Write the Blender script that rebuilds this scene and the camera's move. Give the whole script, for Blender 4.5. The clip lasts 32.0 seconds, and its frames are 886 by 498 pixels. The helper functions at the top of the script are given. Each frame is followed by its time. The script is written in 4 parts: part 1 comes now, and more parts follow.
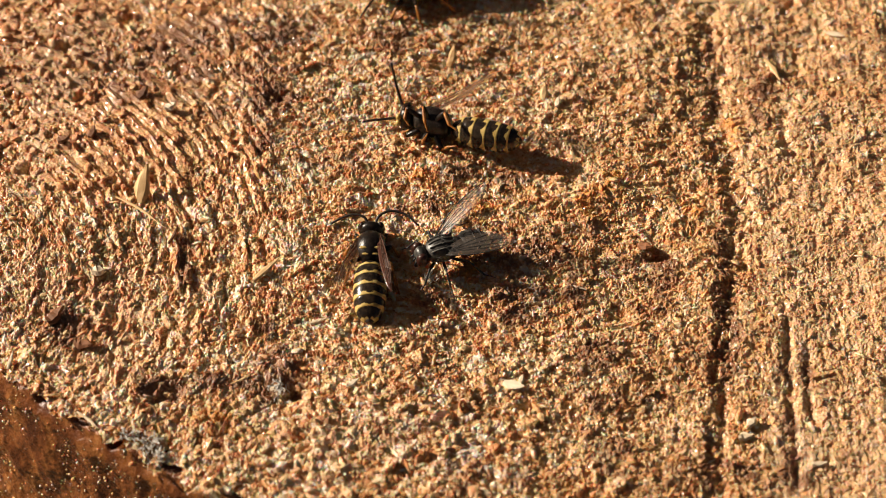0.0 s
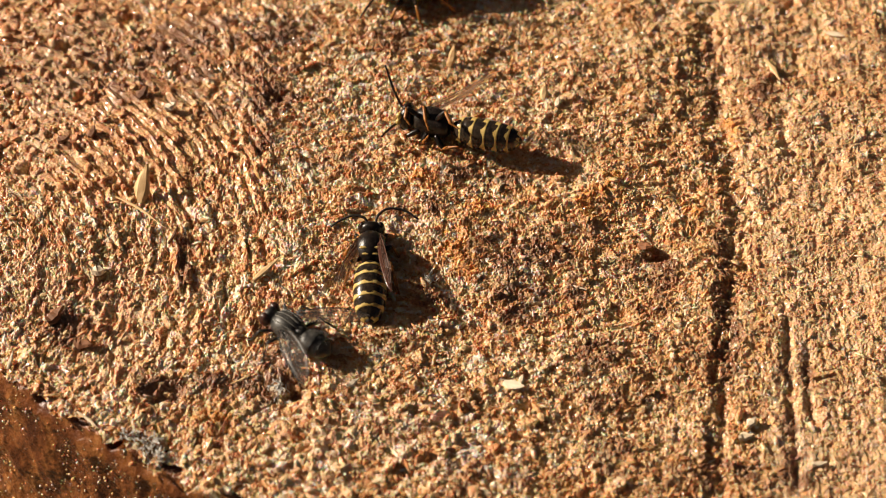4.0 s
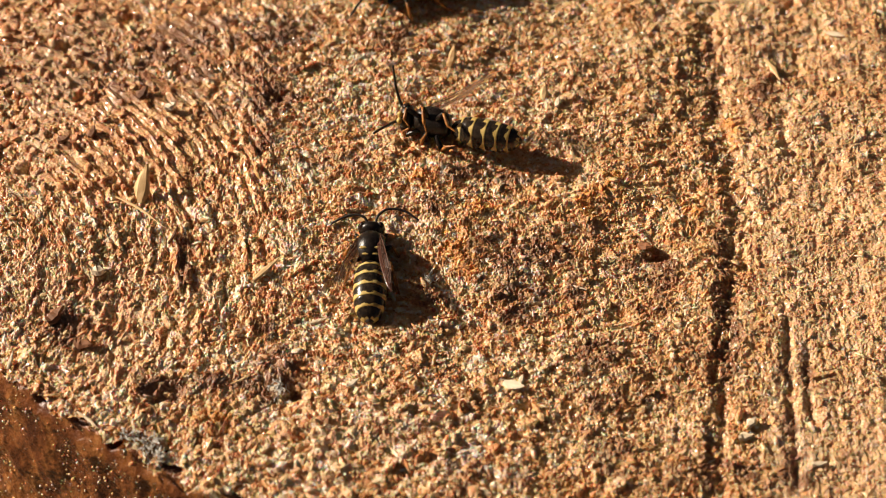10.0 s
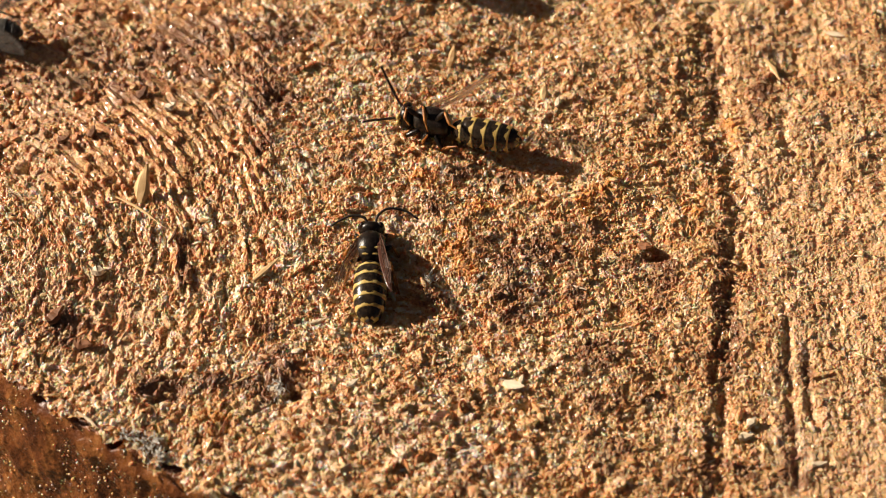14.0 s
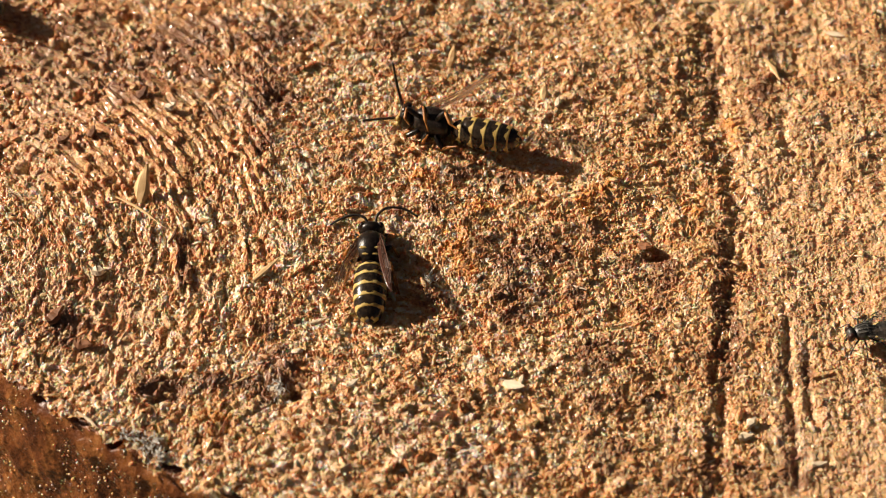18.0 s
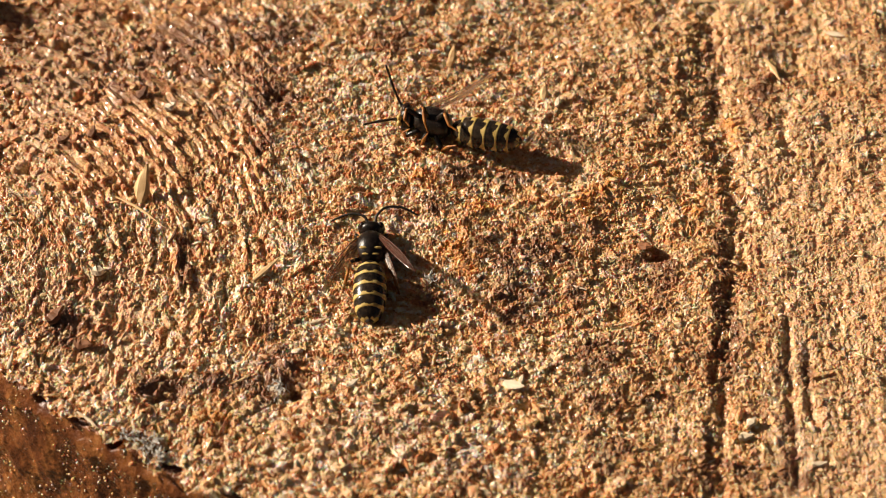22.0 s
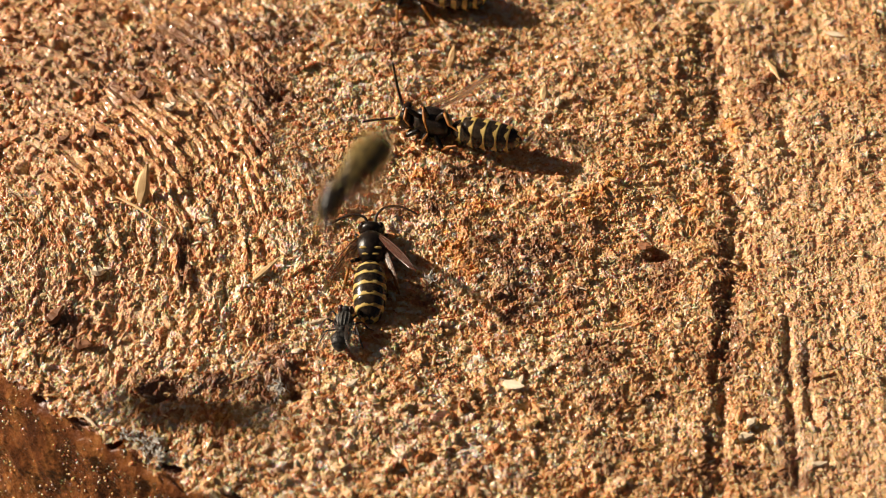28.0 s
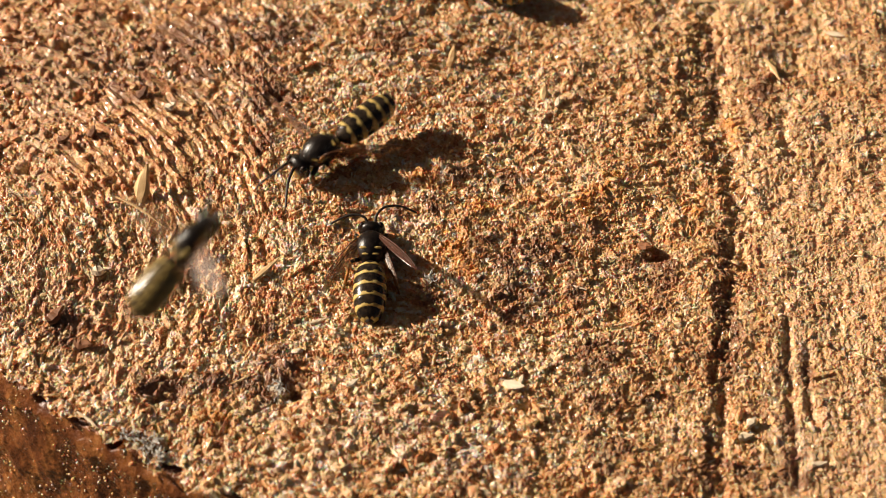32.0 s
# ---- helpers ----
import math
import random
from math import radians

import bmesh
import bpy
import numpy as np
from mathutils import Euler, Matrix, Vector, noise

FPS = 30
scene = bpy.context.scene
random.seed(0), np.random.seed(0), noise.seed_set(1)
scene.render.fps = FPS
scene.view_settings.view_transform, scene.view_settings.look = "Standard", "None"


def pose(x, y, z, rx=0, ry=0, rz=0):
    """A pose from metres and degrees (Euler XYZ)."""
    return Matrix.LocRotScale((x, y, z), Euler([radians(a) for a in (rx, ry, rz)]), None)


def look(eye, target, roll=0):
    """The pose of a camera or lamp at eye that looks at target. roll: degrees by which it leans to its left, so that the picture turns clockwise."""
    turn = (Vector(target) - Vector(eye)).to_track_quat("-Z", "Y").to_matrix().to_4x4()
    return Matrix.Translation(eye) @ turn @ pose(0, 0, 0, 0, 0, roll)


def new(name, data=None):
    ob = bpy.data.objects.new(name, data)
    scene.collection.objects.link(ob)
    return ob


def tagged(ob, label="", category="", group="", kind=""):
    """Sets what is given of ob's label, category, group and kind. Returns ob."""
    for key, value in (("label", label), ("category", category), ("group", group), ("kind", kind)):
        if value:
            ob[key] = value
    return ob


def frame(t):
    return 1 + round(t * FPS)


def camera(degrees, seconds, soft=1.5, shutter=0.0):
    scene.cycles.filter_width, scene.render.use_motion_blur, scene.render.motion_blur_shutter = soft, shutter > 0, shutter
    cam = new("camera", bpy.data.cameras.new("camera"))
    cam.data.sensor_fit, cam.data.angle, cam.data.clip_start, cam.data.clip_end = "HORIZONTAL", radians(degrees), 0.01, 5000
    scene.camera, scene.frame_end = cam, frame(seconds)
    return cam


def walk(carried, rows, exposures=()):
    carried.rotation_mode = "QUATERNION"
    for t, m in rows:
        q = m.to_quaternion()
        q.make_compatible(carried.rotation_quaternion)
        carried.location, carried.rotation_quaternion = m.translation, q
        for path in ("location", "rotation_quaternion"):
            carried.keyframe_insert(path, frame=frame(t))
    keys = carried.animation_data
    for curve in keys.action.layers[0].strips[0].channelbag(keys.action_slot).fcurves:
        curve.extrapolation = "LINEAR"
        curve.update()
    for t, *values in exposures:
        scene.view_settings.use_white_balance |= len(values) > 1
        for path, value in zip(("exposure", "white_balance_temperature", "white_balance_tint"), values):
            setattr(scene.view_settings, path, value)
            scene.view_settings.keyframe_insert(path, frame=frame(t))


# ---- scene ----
MM = 0.001

# camera: it stands still, a hand's width and a half over the cut wood
cam = camera(22, 32.0, soft=0.72, shutter=0.5)
EYE = (0.0, -0.15515, 0.19858)
cam.data.dof.use_dof = True
cam.data.dof.focus_distance = 0.2515
cam.data.dof.aperture_fstop = 28
walk(cam, [(0.0, look(EYE, (0, 0, 0))), (32.0, look(EYE, (0, 0, 0)))], exposures=((0.0, 0.57), (32.0, 0.57)))

# low warm sun from the far left, clear sky
world = bpy.data.worlds.new("world")
scene.world = world
world.use_nodes = True
wn = world.node_tree
sky = wn.nodes.new("ShaderNodeTexSky")
sky.sky_type = "NISHITA"
sky.sun_disc = False
sky.sun_elevation = math.atan2(1.0, math.hypot(2.05, 0.70))
sky.sun_rotation = math.atan2(-2.05, 0.70)
wn.nodes["Background"].inputs["Strength"].default_value = 0.016
sky.dust_density = 6.0
warm = wn.nodes.new("ShaderNodeMix")
warm.data_type, warm.blend_type = "RGBA", "MULTIPLY"
warm.inputs[0].default_value = 1.0
warm.inputs[7].default_value = (1.0, 0.80, 0.68, 1)
wn.links.new(sky.outputs["Color"], warm.inputs[6])
wn.links.new(warm.outputs[2], wn.nodes["Background"].inputs["Color"])
sun_data = bpy.data.lights.new("sun", "SUN")
sun_data.energy = 5.0
sun_data.angle = radians(0.6)
sun_data.color = (1.0, 0.875, 0.715)
sun = new("sun", sun_data)
sun.matrix_world = look((-2.05, 0.70, 1.0), (0, 0, 0))


# ---- materials ----
class Nodes:
    """A few short ways to write node trees."""

    def __init__(self, name):
        self.mat = bpy.data.materials.new(name)
        self.mat.use_nodes = True
        self.tree = self.mat.node_tree
        self.bsdf = self.tree.nodes["Principled BSDF"]

    def add(self, kind, **inputs):
        node = self.tree.nodes.new("ShaderNode" + kind)
        for key, value in inputs.items():
            self.plug(node, key.replace("_", " "), value)
        return node

    def plug(self, node, key, value):
        socket = node.inputs[int(key)] if key.isdigit() else node.inputs[key]
        if isinstance(value, bpy.types.NodeSocket):
            self.tree.links.new(value, socket)
        else:
            socket.default_value = value

    def coords(self):
        return self.add("TexCoord").outputs["Object"]

    def noise(self, scale, detail=3.0, rough=0.55, vector=None):
        node = self.add("TexNoise", Scale=scale, Detail=detail, Roughness=rough)
        self.tree.links.new(vector or self.coords(), node.inputs["Vector"])
        return node.outputs["Fac"]

    def stretched(self, sx, sy, sz):
        node = self.add("Mapping")
        self.tree.links.new(self.coords(), node.inputs["Vector"])
        node.inputs["Scale"].default_value = (sx, sy, sz)
        return node.outputs["Vector"]

    def ramp(self, fac, stops):
        node = self.add("ValToRGB")
        self.tree.links.new(fac, node.inputs["Fac"])
        els = node.color_ramp.elements
        while len(els) < len(stops):
            els.new(0.5)
        for el, (pos, col) in zip(els, stops):
            el.position, el.color = pos, (*col, 1)
        return node.outputs["Color"]

    def mix(self, fac, a, b, mode="MIX"):
        node = self.tree.nodes.new("ShaderNodeMix")
        node.data_type, node.blend_type = "RGBA", mode
        for key, value in ((0, fac), (6, a), (7, b)):
            if isinstance(value, bpy.types.NodeSocket):
                self.tree.links.new(value, node.inputs[key])
            else:
                node.inputs[key].default_value = (*value, 1) if isinstance(value, tuple) else value
        return node.outputs[2]

    def math(self, op, a, b=0.0):
        node = self.tree.nodes.new("ShaderNodeMath")
        node.operation = op
        for i, value in enumerate((a, b)):
            if isinstance(value, bpy.types.NodeSocket):
                self.tree.links.new(value, node.inputs[i])
            else:
                node.inputs[i].default_value = value
        return node.outputs[0]

    def attr(self, name):
        node = self.add("Attribute")
        node.attribute_name = name
        return node.outputs["Fac"]

    def bump(self, height, strength, distance):
        node = self.add("Bump", Height=height, Strength=strength, Distance=distance)
        self.tree.links.new(node.outputs["Normal"], self.bsdf.inputs["Normal"])

    def done(self, colour, rough, metal=0.0, **more):
        self.plug(self.bsdf, "Base Color", (*colour, 1) if isinstance(colour, tuple) else colour)
        self.plug(self.bsdf, "Roughness", rough)
        self.plug(self.bsdf, "Metallic", metal)
        for key, value in more.items():
            self.plug(self.bsdf, key.replace("_", " "), value)
        return self.mat


def wood_material():
    """Torn end grain: each tuft has its own tone, with dark, orange and pale patches; dark also holds pit and groove
    shade.
    """
    n = Nodes("sawn_end_grain")
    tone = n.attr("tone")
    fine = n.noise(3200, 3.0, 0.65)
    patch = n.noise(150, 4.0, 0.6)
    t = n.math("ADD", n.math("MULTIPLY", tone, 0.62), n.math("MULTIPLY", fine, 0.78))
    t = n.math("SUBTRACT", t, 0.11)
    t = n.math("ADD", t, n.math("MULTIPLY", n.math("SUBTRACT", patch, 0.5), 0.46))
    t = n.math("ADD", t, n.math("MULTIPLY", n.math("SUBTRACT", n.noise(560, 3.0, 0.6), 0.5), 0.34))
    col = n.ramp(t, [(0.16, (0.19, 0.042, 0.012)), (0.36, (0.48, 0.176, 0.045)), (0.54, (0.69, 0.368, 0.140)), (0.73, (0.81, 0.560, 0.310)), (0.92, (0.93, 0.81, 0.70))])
    col = n.mix(n.attr("pale"), col, n.mix(0.45, col, (0.72, 0.52, 0.35)))
    col = n.mix(n.attr("orange"), col, n.mix(0.80, col, (0.75, 0.30, 0.028)))
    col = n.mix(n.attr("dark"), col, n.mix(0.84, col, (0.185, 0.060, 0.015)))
    n.bump(n.noise(3600, 4.0, 0.65), 1.0, 0.00022)
    rough = n.math("ADD", 0.22, n.math("MULTIPLY", fine, 0.5))
    return n.done(col, rough, Specular_IOR_Level=0.5, Coat_Weight=0.55, Coat_Roughness=0.12, Subsurface_Weight=0.5, Subsurface_Radius=(1.0, 0.36, 0.13), Subsurface_Scale=0.0005)


def bark_material():
    n = Nodes("peeled_inner_bark")
    streak = n.noise(1.0, 4.0, vector=n.stretched(420, 420, 55))
    fine = n.noise(1900, 4.0, 0.65)
    blot = n.noise(420, 3.0)
    t = n.math("ADD", n.math("MULTIPLY", streak, 0.72), n.math("ADD", n.math("MULTIPLY", fine, 0.16), n.math("MULTIPLY", blot, 0.12)))
    col = n.ramp(t, [(0.34, (0.060, 0.016, 0.006)), (0.47, (0.165, 0.050, 0.014)), (0.58, (0.30, 0.110, 0.030)), (0.72, (0.46, 0.21, 0.07))])
    n.bump(n.noise(2000, 3.0, 0.7), 1.0, 0.00020)
    return n.done(col, n.math("ADD", 0.08, n.math("MULTIPLY", fine, 0.4)), Specular_IOR_Level=0.6)


def plain_material(name, a, b, scale, rough, bump=0.0, distance=0.00003, **more):
    n = Nodes(name)
    f = n.noise(scale, 3.0)
    col = n.ramp(f, [(0.35, a), (0.65, b)])
    if bump:
        n.bump(n.noise(scale * 2.5, 2.0), bump, distance)
    return n.done(col, n.math("ADD", rough, n.math("MULTIPLY", f, 0.12)), **more)


def chip_material(name, a, b):
    n = Nodes(name)
    info = n.add("ObjectInfo").outputs["Random"]
    f = n.noise(1.0, 3.0, vector=n.stretched(350, 2200, 2200))
    col = n.ramp(n.math("ADD", n.math("MULTIPLY", f, 0.75), n.math("MULTIPLY", info, 0.25)), [(0.3, a), (0.7, b)])
    n.bump(f, 0.5, 0.00006)
    return n.done(col, 0.65)


def wing_material(name, colour, alpha, rough):
    n = Nodes(name)
    f = n.noise(900, 2.0)
    col = n.ramp(f, [(0.3, tuple(c * 0.75 for c in colour)), (0.7, colour)])
    n.bump(n.noise(1400, 2.0), 0.4, 0.00005)
    return n.done(col, rough, Alpha=alpha, Specular_IOR_Level=0.7)


def earth_material():
    n = Nodes("bare_earth_and_litter")
    f = n.noise(9, 6.0)
    col = n.ramp(f, [(0.35, (0.05, 0.035, 0.02)), (0.55, (0.12, 0.085, 0.045)), (0.7, (0.09, 0.10, 0.035))])
    n.bump(n.noise(60, 4.0), 0.6, 0.01)
    return n.done(col, 0.95)


WOOD = wood_material()
BARK = bark_material()
EARTH = earth_material()
BLACK = plain_material("wasp_black_shell", (0.011, 0.008, 0.006), (0.038, 0.025, 0.015), 1500, 0.13, 0.45)
HAIRY = plain_material("wasp_dull_black_shell", (0.004, 0.003, 0.002), (0.017, 0.010, 0.007), 2600, 0.26, 0.5, 0.00005, Specular_IOR_Level=0.45)
YELLOW = plain_material("wasp_yellow_shell", (0.42, 0.27, 0.065), (0.64, 0.47, 0.16), 1500, 0.30, 0.3)
AMBER = plain_material("amber_leg_shell", (0.24, 0.080, 0.014), (0.46, 0.19, 0.036), 1800, 0.36, 0.2)
DARK_EYE = plain_material("dark_brown_eye", (0.010, 0.005, 0.003), (0.035, 0.014, 0.008), 4000, 0.18, 0.3)
ANTENNA = plain_material("dark_antenna", (0.010, 0.006, 0.004), (0.035, 0.018, 0.010), 3000, 0.45)
WASP_WING = wing_material("smoky_amber_wing", (0.30, 0.14, 0.05), 0.20, 0.34)
FOLDED_WING = wing_material("pleated_brown_wing", (0.15, 0.060, 0.040), 0.50, 0.22)
WASP_VEIN = plain_material("brown_vein", (0.06, 0.022, 0.010), (0.12, 0.045, 0.018), 2000, 0.4)
FLY_GREY = plain_material("dusty_grey_fly_shell", (0.012, 0.011, 0.010), (0.085, 0.078, 0.068), 1500, 0.34, 0.5)
FLY_PALE = plain_material("pale_grey_dust_stripe", (0.09, 0.085, 0.075), (0.19, 0.18, 0.155), 2500, 0.6)
FLY_BLACK = plain_material("black_fly_bristle", (0.008, 0.007, 0.006), (0.025, 0.022, 0.020), 2500, 0.4)
FLY_EYE = plain_material("red_brown_fly_eye", (0.022, 0.008, 0.006), (0.055, 0.018, 0.012), 4000, 0.25, 0.3)
FLY_WING = wing_material("clear_grey_wing", (0.18, 0.140, 0.112), 0.18, 0.34)
CHIP = chip_material("pale_wood_splinter", (0.46, 0.25, 0.09), (0.76, 0.52, 0.26))
CRUMB = chip_material("tan_wood_crumb", (0.46, 0.25, 0.09), (0.80, 0.58, 0.31))
CHIP_WHITE = chip_material("bleached_wood_flake", (0.66, 0.49, 0.31), (0.86, 0.74, 0.56))
CHIP_BROWN = chip_material("red_brown_bark_crumb", (0.10, 0.035, 0.012), (0.26, 0.10, 0.035))
CHIP_GREY = chip_material("grey_lint", (0.48, 0.45, 0.41), (0.80, 0.76, 0.70))


# ---- the cut end of the stump ----
def band_noise(shape, step, wave, seed, stretch=1.0, turn=0.0):
    """Smooth random relief of one wavelength (mm) on a grid of that step, with spread 1."""
    rng = np.random.default_rng(seed)
    ky, kx = np.meshgrid(np.fft.fftfreq(shape[0], step), np.fft.rfftfreq(shape[1], step), indexing="ij")
    c, s = math.cos(turn), math.sin(turn)
    u, v = (kx * c + ky * s) * stretch, (-kx * s + ky * c)
    f = np.fft.rfft2(rng.standard_normal(shape)) * np.exp(-((np.hypot(u, v) * wave) ** 2) * 0.9)
    out = np.fft.irfft2(f, shape)
    return out / out.std()


def smooth(a, b, x):
    t = np.clip((x - a) / (b - a), 0, 1)
    return t * t * (3 - 2 * t)


STEP = 0.085
X0, X1, Y0, Y1 = -57.0, 55.5, -34.0, 40.0
CENTRE, RADIUS = (34.7, 84.2), 130.0
xs, ys = np.arange(X0, X1, STEP), np.arange(Y0, Y1, STEP)
GX, GY = np.meshgrid(xs, ys)
MAIN_GROOVE = [(28.2, -32.1), (29.1, -23.1), (30.6, -12.2), (31.4, -4.6), (32.7, 3.3), (33.1, 11.5), (32.0, 24.4), (32.2, 38.2)]
ARC_CENTRE = (-62.0, -6.0)


def along_line(line):
    """Signed distance in x from a wavering line given as (x, y) corners from front to back."""
    px, py = zip(*line)
    return GX - np.interp(GY, py, px)


def blob(x, y, rx, ry):
    return np.exp(-(((GX - x) / rx) ** 2 + ((GY - y) / ry) ** 2))


def relief():
    """Heights, and per point the tone, the stains and the painted shade, of the torn end grain."""
    shape = GX.shape
    rng = np.random.default_rng(5)
    wide = band_noise(shape, STEP, 14, 1)
    mid = band_noise(shape, STEP, 3.5, 2)
    small = band_noise(shape, STEP, 1.1, 3)
    tiny = band_noise(shape, STEP, 0.35, 4)
    fray = 0.6 - np.abs(band_noise(shape, STEP, 0.30, 11) - 0.55 * band_noise(shape, STEP, 0.62, 12))
    fleck = band_noise(shape, STEP, 0.13, 13)
    long_way = band_noise(shape, STEP, 1.6, 6, 1.0, 0.0) * 0.6 + band_noise(shape, STEP, 6.0, 7) * 0.8
    left = 1 - smooth(-25, -14, GX + 2.0 * wide)
    plates = left * smooth(3, 11, GY + 2 * wide) * (1 - smooth(-29, -19, GX + 1.5 * wide))
    plates = np.clip(plates + 0.85 * blob(-35, -8, 6.5, 8) * np.clip(1 + 0.5 * mid, 0, 1.4), 0, 1)
    lines = (1 - smooth(-24, -6, GX + 3.0 * wide + 2.0 * mid)) * (0.2 + 0.8 * smooth(-15, -3, GY + 2.0 * wide))
    right = smooth(30.5, 35, GX + 1.0 * mid)
    arc = np.hypot(GX - ARC_CENTRE[0], GY - ARC_CENTRE[1]) + 0.18 * mid + 0.06 * small
    lines *= smooth(20, 32, arc)
    close = np.abs((arc / 1.5) % 1.0 - 0.5) * 2
    broad = np.sin(2 * math.pi * arc / 3.3)
    thin = np.exp(-((1 - close) / 0.22) ** 2)
    broken = np.clip(0.75 + 0.45 * wide + 0.35 * mid, 0.0, 1.5)
    ridges = left * ((1 - plates) * 0.26 * np.maximum(broad, -0.7) * 1.5 * broken * blob(-30, -2, 9, 9) + plates * (0.15 * thin - 0.05) * broken)
    gap = np.exp(-(close / 0.24) ** 2)
    ridges -= (0.20 * (1 - plates) + 0.13) * lines * gap * np.clip(broken + 0.5 * mid - 0.1, 0.05, 1.6)
    ridges += (1 - plates) * lines * 0.07 * (close - 0.5) * broken * np.clip(0.75 + 0.5 * mid, 0.1, 1.4)

    # thousands of torn tufts, the highest one showing at each place
    bare = plates * np.clip(1.15 + 0.25 * small + 0.3 * mid + 0.3 * wide, 0, 1)
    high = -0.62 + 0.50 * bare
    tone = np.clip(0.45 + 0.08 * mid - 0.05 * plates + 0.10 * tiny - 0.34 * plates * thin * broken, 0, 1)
    count = 250000
    bx, by = rng.uniform(X0, X1, count), rng.uniform(Y0, Y1, count)
    radius = np.clip(rng.lognormal(math.log(0.165), 0.52, count), 0.09, 0.75)
    ratio = rng.uniform(1.2, 3.8, count)
    tilt = rng.normal(0, 0.50, (count, 2))
    lift = rng.normal(0, 0.09, count)
    shade = 0.12 + 0.80 * rng.beta(1.3, 1.1, count)
    wild = rng.normal(0, 0.50, count)
    shade = 0.5 + (shade - 0.5) * (1 - 0.60 * smooth(2, 22, bx))
    ix = np.clip(((bx - X0) / STEP).astype(int), 0, shape[1] - 1)
    iy = np.clip(((by - Y0) / STEP).astype(int), 0, shape[0] - 1)
    in_right, in_bare = right[iy, ix], bare[iy, ix]
    tangent = np.arctan2(bx - ARC_CENTRE[0], -(by - ARC_CENTRE[1]))
    angle = np.where(left[iy, ix] > 0.5, tangent + wild * 0.8, math.radians(172) + wild * 0.8)
    front = smooth(-8, -22, by) * (bx < 22)
    radius *= (1 - 0.15 * smooth(2, 28, bx)) * (1 - 0.15 * in_right) * (1 + 0.45 * front) * (1 - 0.12 * left[iy, ix] * (1 - front))
    ratio = 1 + (ratio - 1) * (1 - 0.6 * front)
    edge = smooth(-33, -42, bx)
    knob = (in_bare > 0.4) & (rng.random(count) < 0.0050 + 0.008 * edge)
    radius = np.where(in_bare > 0.5, np.minimum(radius, 0.17), radius)
    ratio = np.where(in_bare > 0.5, 1 + 0.5 * (ratio - 1), ratio)
    radius = np.where(knob, rng.uniform(0.26, 0.56, count), radius)
    shade = np.where(knob, 0.10 + 0.25 * shade, np.where(in_bare > 0.5, 0.15 + 0.6 * shade, shade))
    ratio = np.where(knob, 1 + 0.15 * ratio, ratio)
    stays = rng.random(count) < 0.022 + 0.03 * edge + 0.20 * thin[iy, ix] * np.clip(broken[iy, ix], 0.2, 1)
    lift -= 1.2 * in_bare * ~(knob | stays) + 0.04 * in_right
    lift += 0.14 * (thin[iy, ix] - 0.35) * (lines * (1 - plates))[iy, ix] * np.clip(broken[iy, ix], 0.3, 1.2)
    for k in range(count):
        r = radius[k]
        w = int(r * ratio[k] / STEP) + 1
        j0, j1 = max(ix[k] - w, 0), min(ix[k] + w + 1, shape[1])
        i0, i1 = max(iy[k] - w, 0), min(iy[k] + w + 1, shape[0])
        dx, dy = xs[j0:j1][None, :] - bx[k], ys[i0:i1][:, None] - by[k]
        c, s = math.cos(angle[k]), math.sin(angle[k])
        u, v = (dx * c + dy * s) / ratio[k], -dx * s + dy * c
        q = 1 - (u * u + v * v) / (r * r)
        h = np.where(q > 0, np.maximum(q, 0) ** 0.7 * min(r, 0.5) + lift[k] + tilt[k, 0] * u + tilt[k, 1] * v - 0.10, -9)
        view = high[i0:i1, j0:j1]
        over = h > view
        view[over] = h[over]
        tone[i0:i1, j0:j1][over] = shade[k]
    east = smooth(2, 28, GX) * (1 - 0.9 * smooth(-10, 8, GY))
    h = high * (0.88 - 0.16 * east - 0.36 * right - 0.18 * left) + 0.22 * wide + ((0.10 - 0.05 * east) * mid + 0.05 * small) * (1 - 0.75 * bare) + (0.140 * fray + 0.038 * fleck) * (1 - 0.8 * bare * (1 - right) - 0.45 * right) * (1 - 0.35 * smooth(-6, -22, GY) * (1 - smooth(-2, 14, GX))) * (1 - 0.30 * smooth(4, 20, GX)) + ridges

    h += 0.012 * band_noise(shape, STEP, 0.30, 14, 7.0, math.pi / 2) * smooth(22, 34, GX) + 0.03 * band_noise(shape, STEP, 0.8, 15, 5.0, math.pi / 2) * smooth(14, 30, GX)

    # long saw grooves down the wood, broken by torn fibre
    rough = np.clip(0.70 + 0.45 * long_way + 0.2 * small, 0.1, 1.4)
    main = along_line(MAIN_GROOVE) + 0.05 * small + 0.05 * mid
    h -= (0.38 * np.exp(-(main / 0.60) ** 2) * rough + 0.24 * np.exp(-(main / 1.6) ** 2)) * (1 - 0.55 * smooth(2, 16, GY))
    h -= 0.45 * np.exp(-((main + 1.2) / 1.5) ** 2) * rough * smooth(4, 14, GY)
    h += 0.14 * np.exp(-((main + 1.7) / 1.0) ** 2)
    h -= 0.50 * np.exp(-((main + 1.1) / 0.45) ** 2) * np.clip(0.2 - 0.9 * long_way, 0, 1.2) * (1 - smooth(-14, -8, GY))
    h -= 0.50 * np.exp(-((main - 1.1) / 0.40) ** 2) * np.clip(0.2 - 0.8 * long_way, 0, 1.2) * smooth(-8, -2, GY)
    side = along_line([(36.4, -33), (36.7, -20), (37.1, -8), (38.0, 0)]) + 0.05 * small
    h -= 0.50 * np.exp(-(side / 0.45) ** 2) * rough * (1 - smooth(-9, -5, GY))
    third = along_line([(38.6, -33), (38.6, -19), (39.0, -10)]) + 0.05 * small
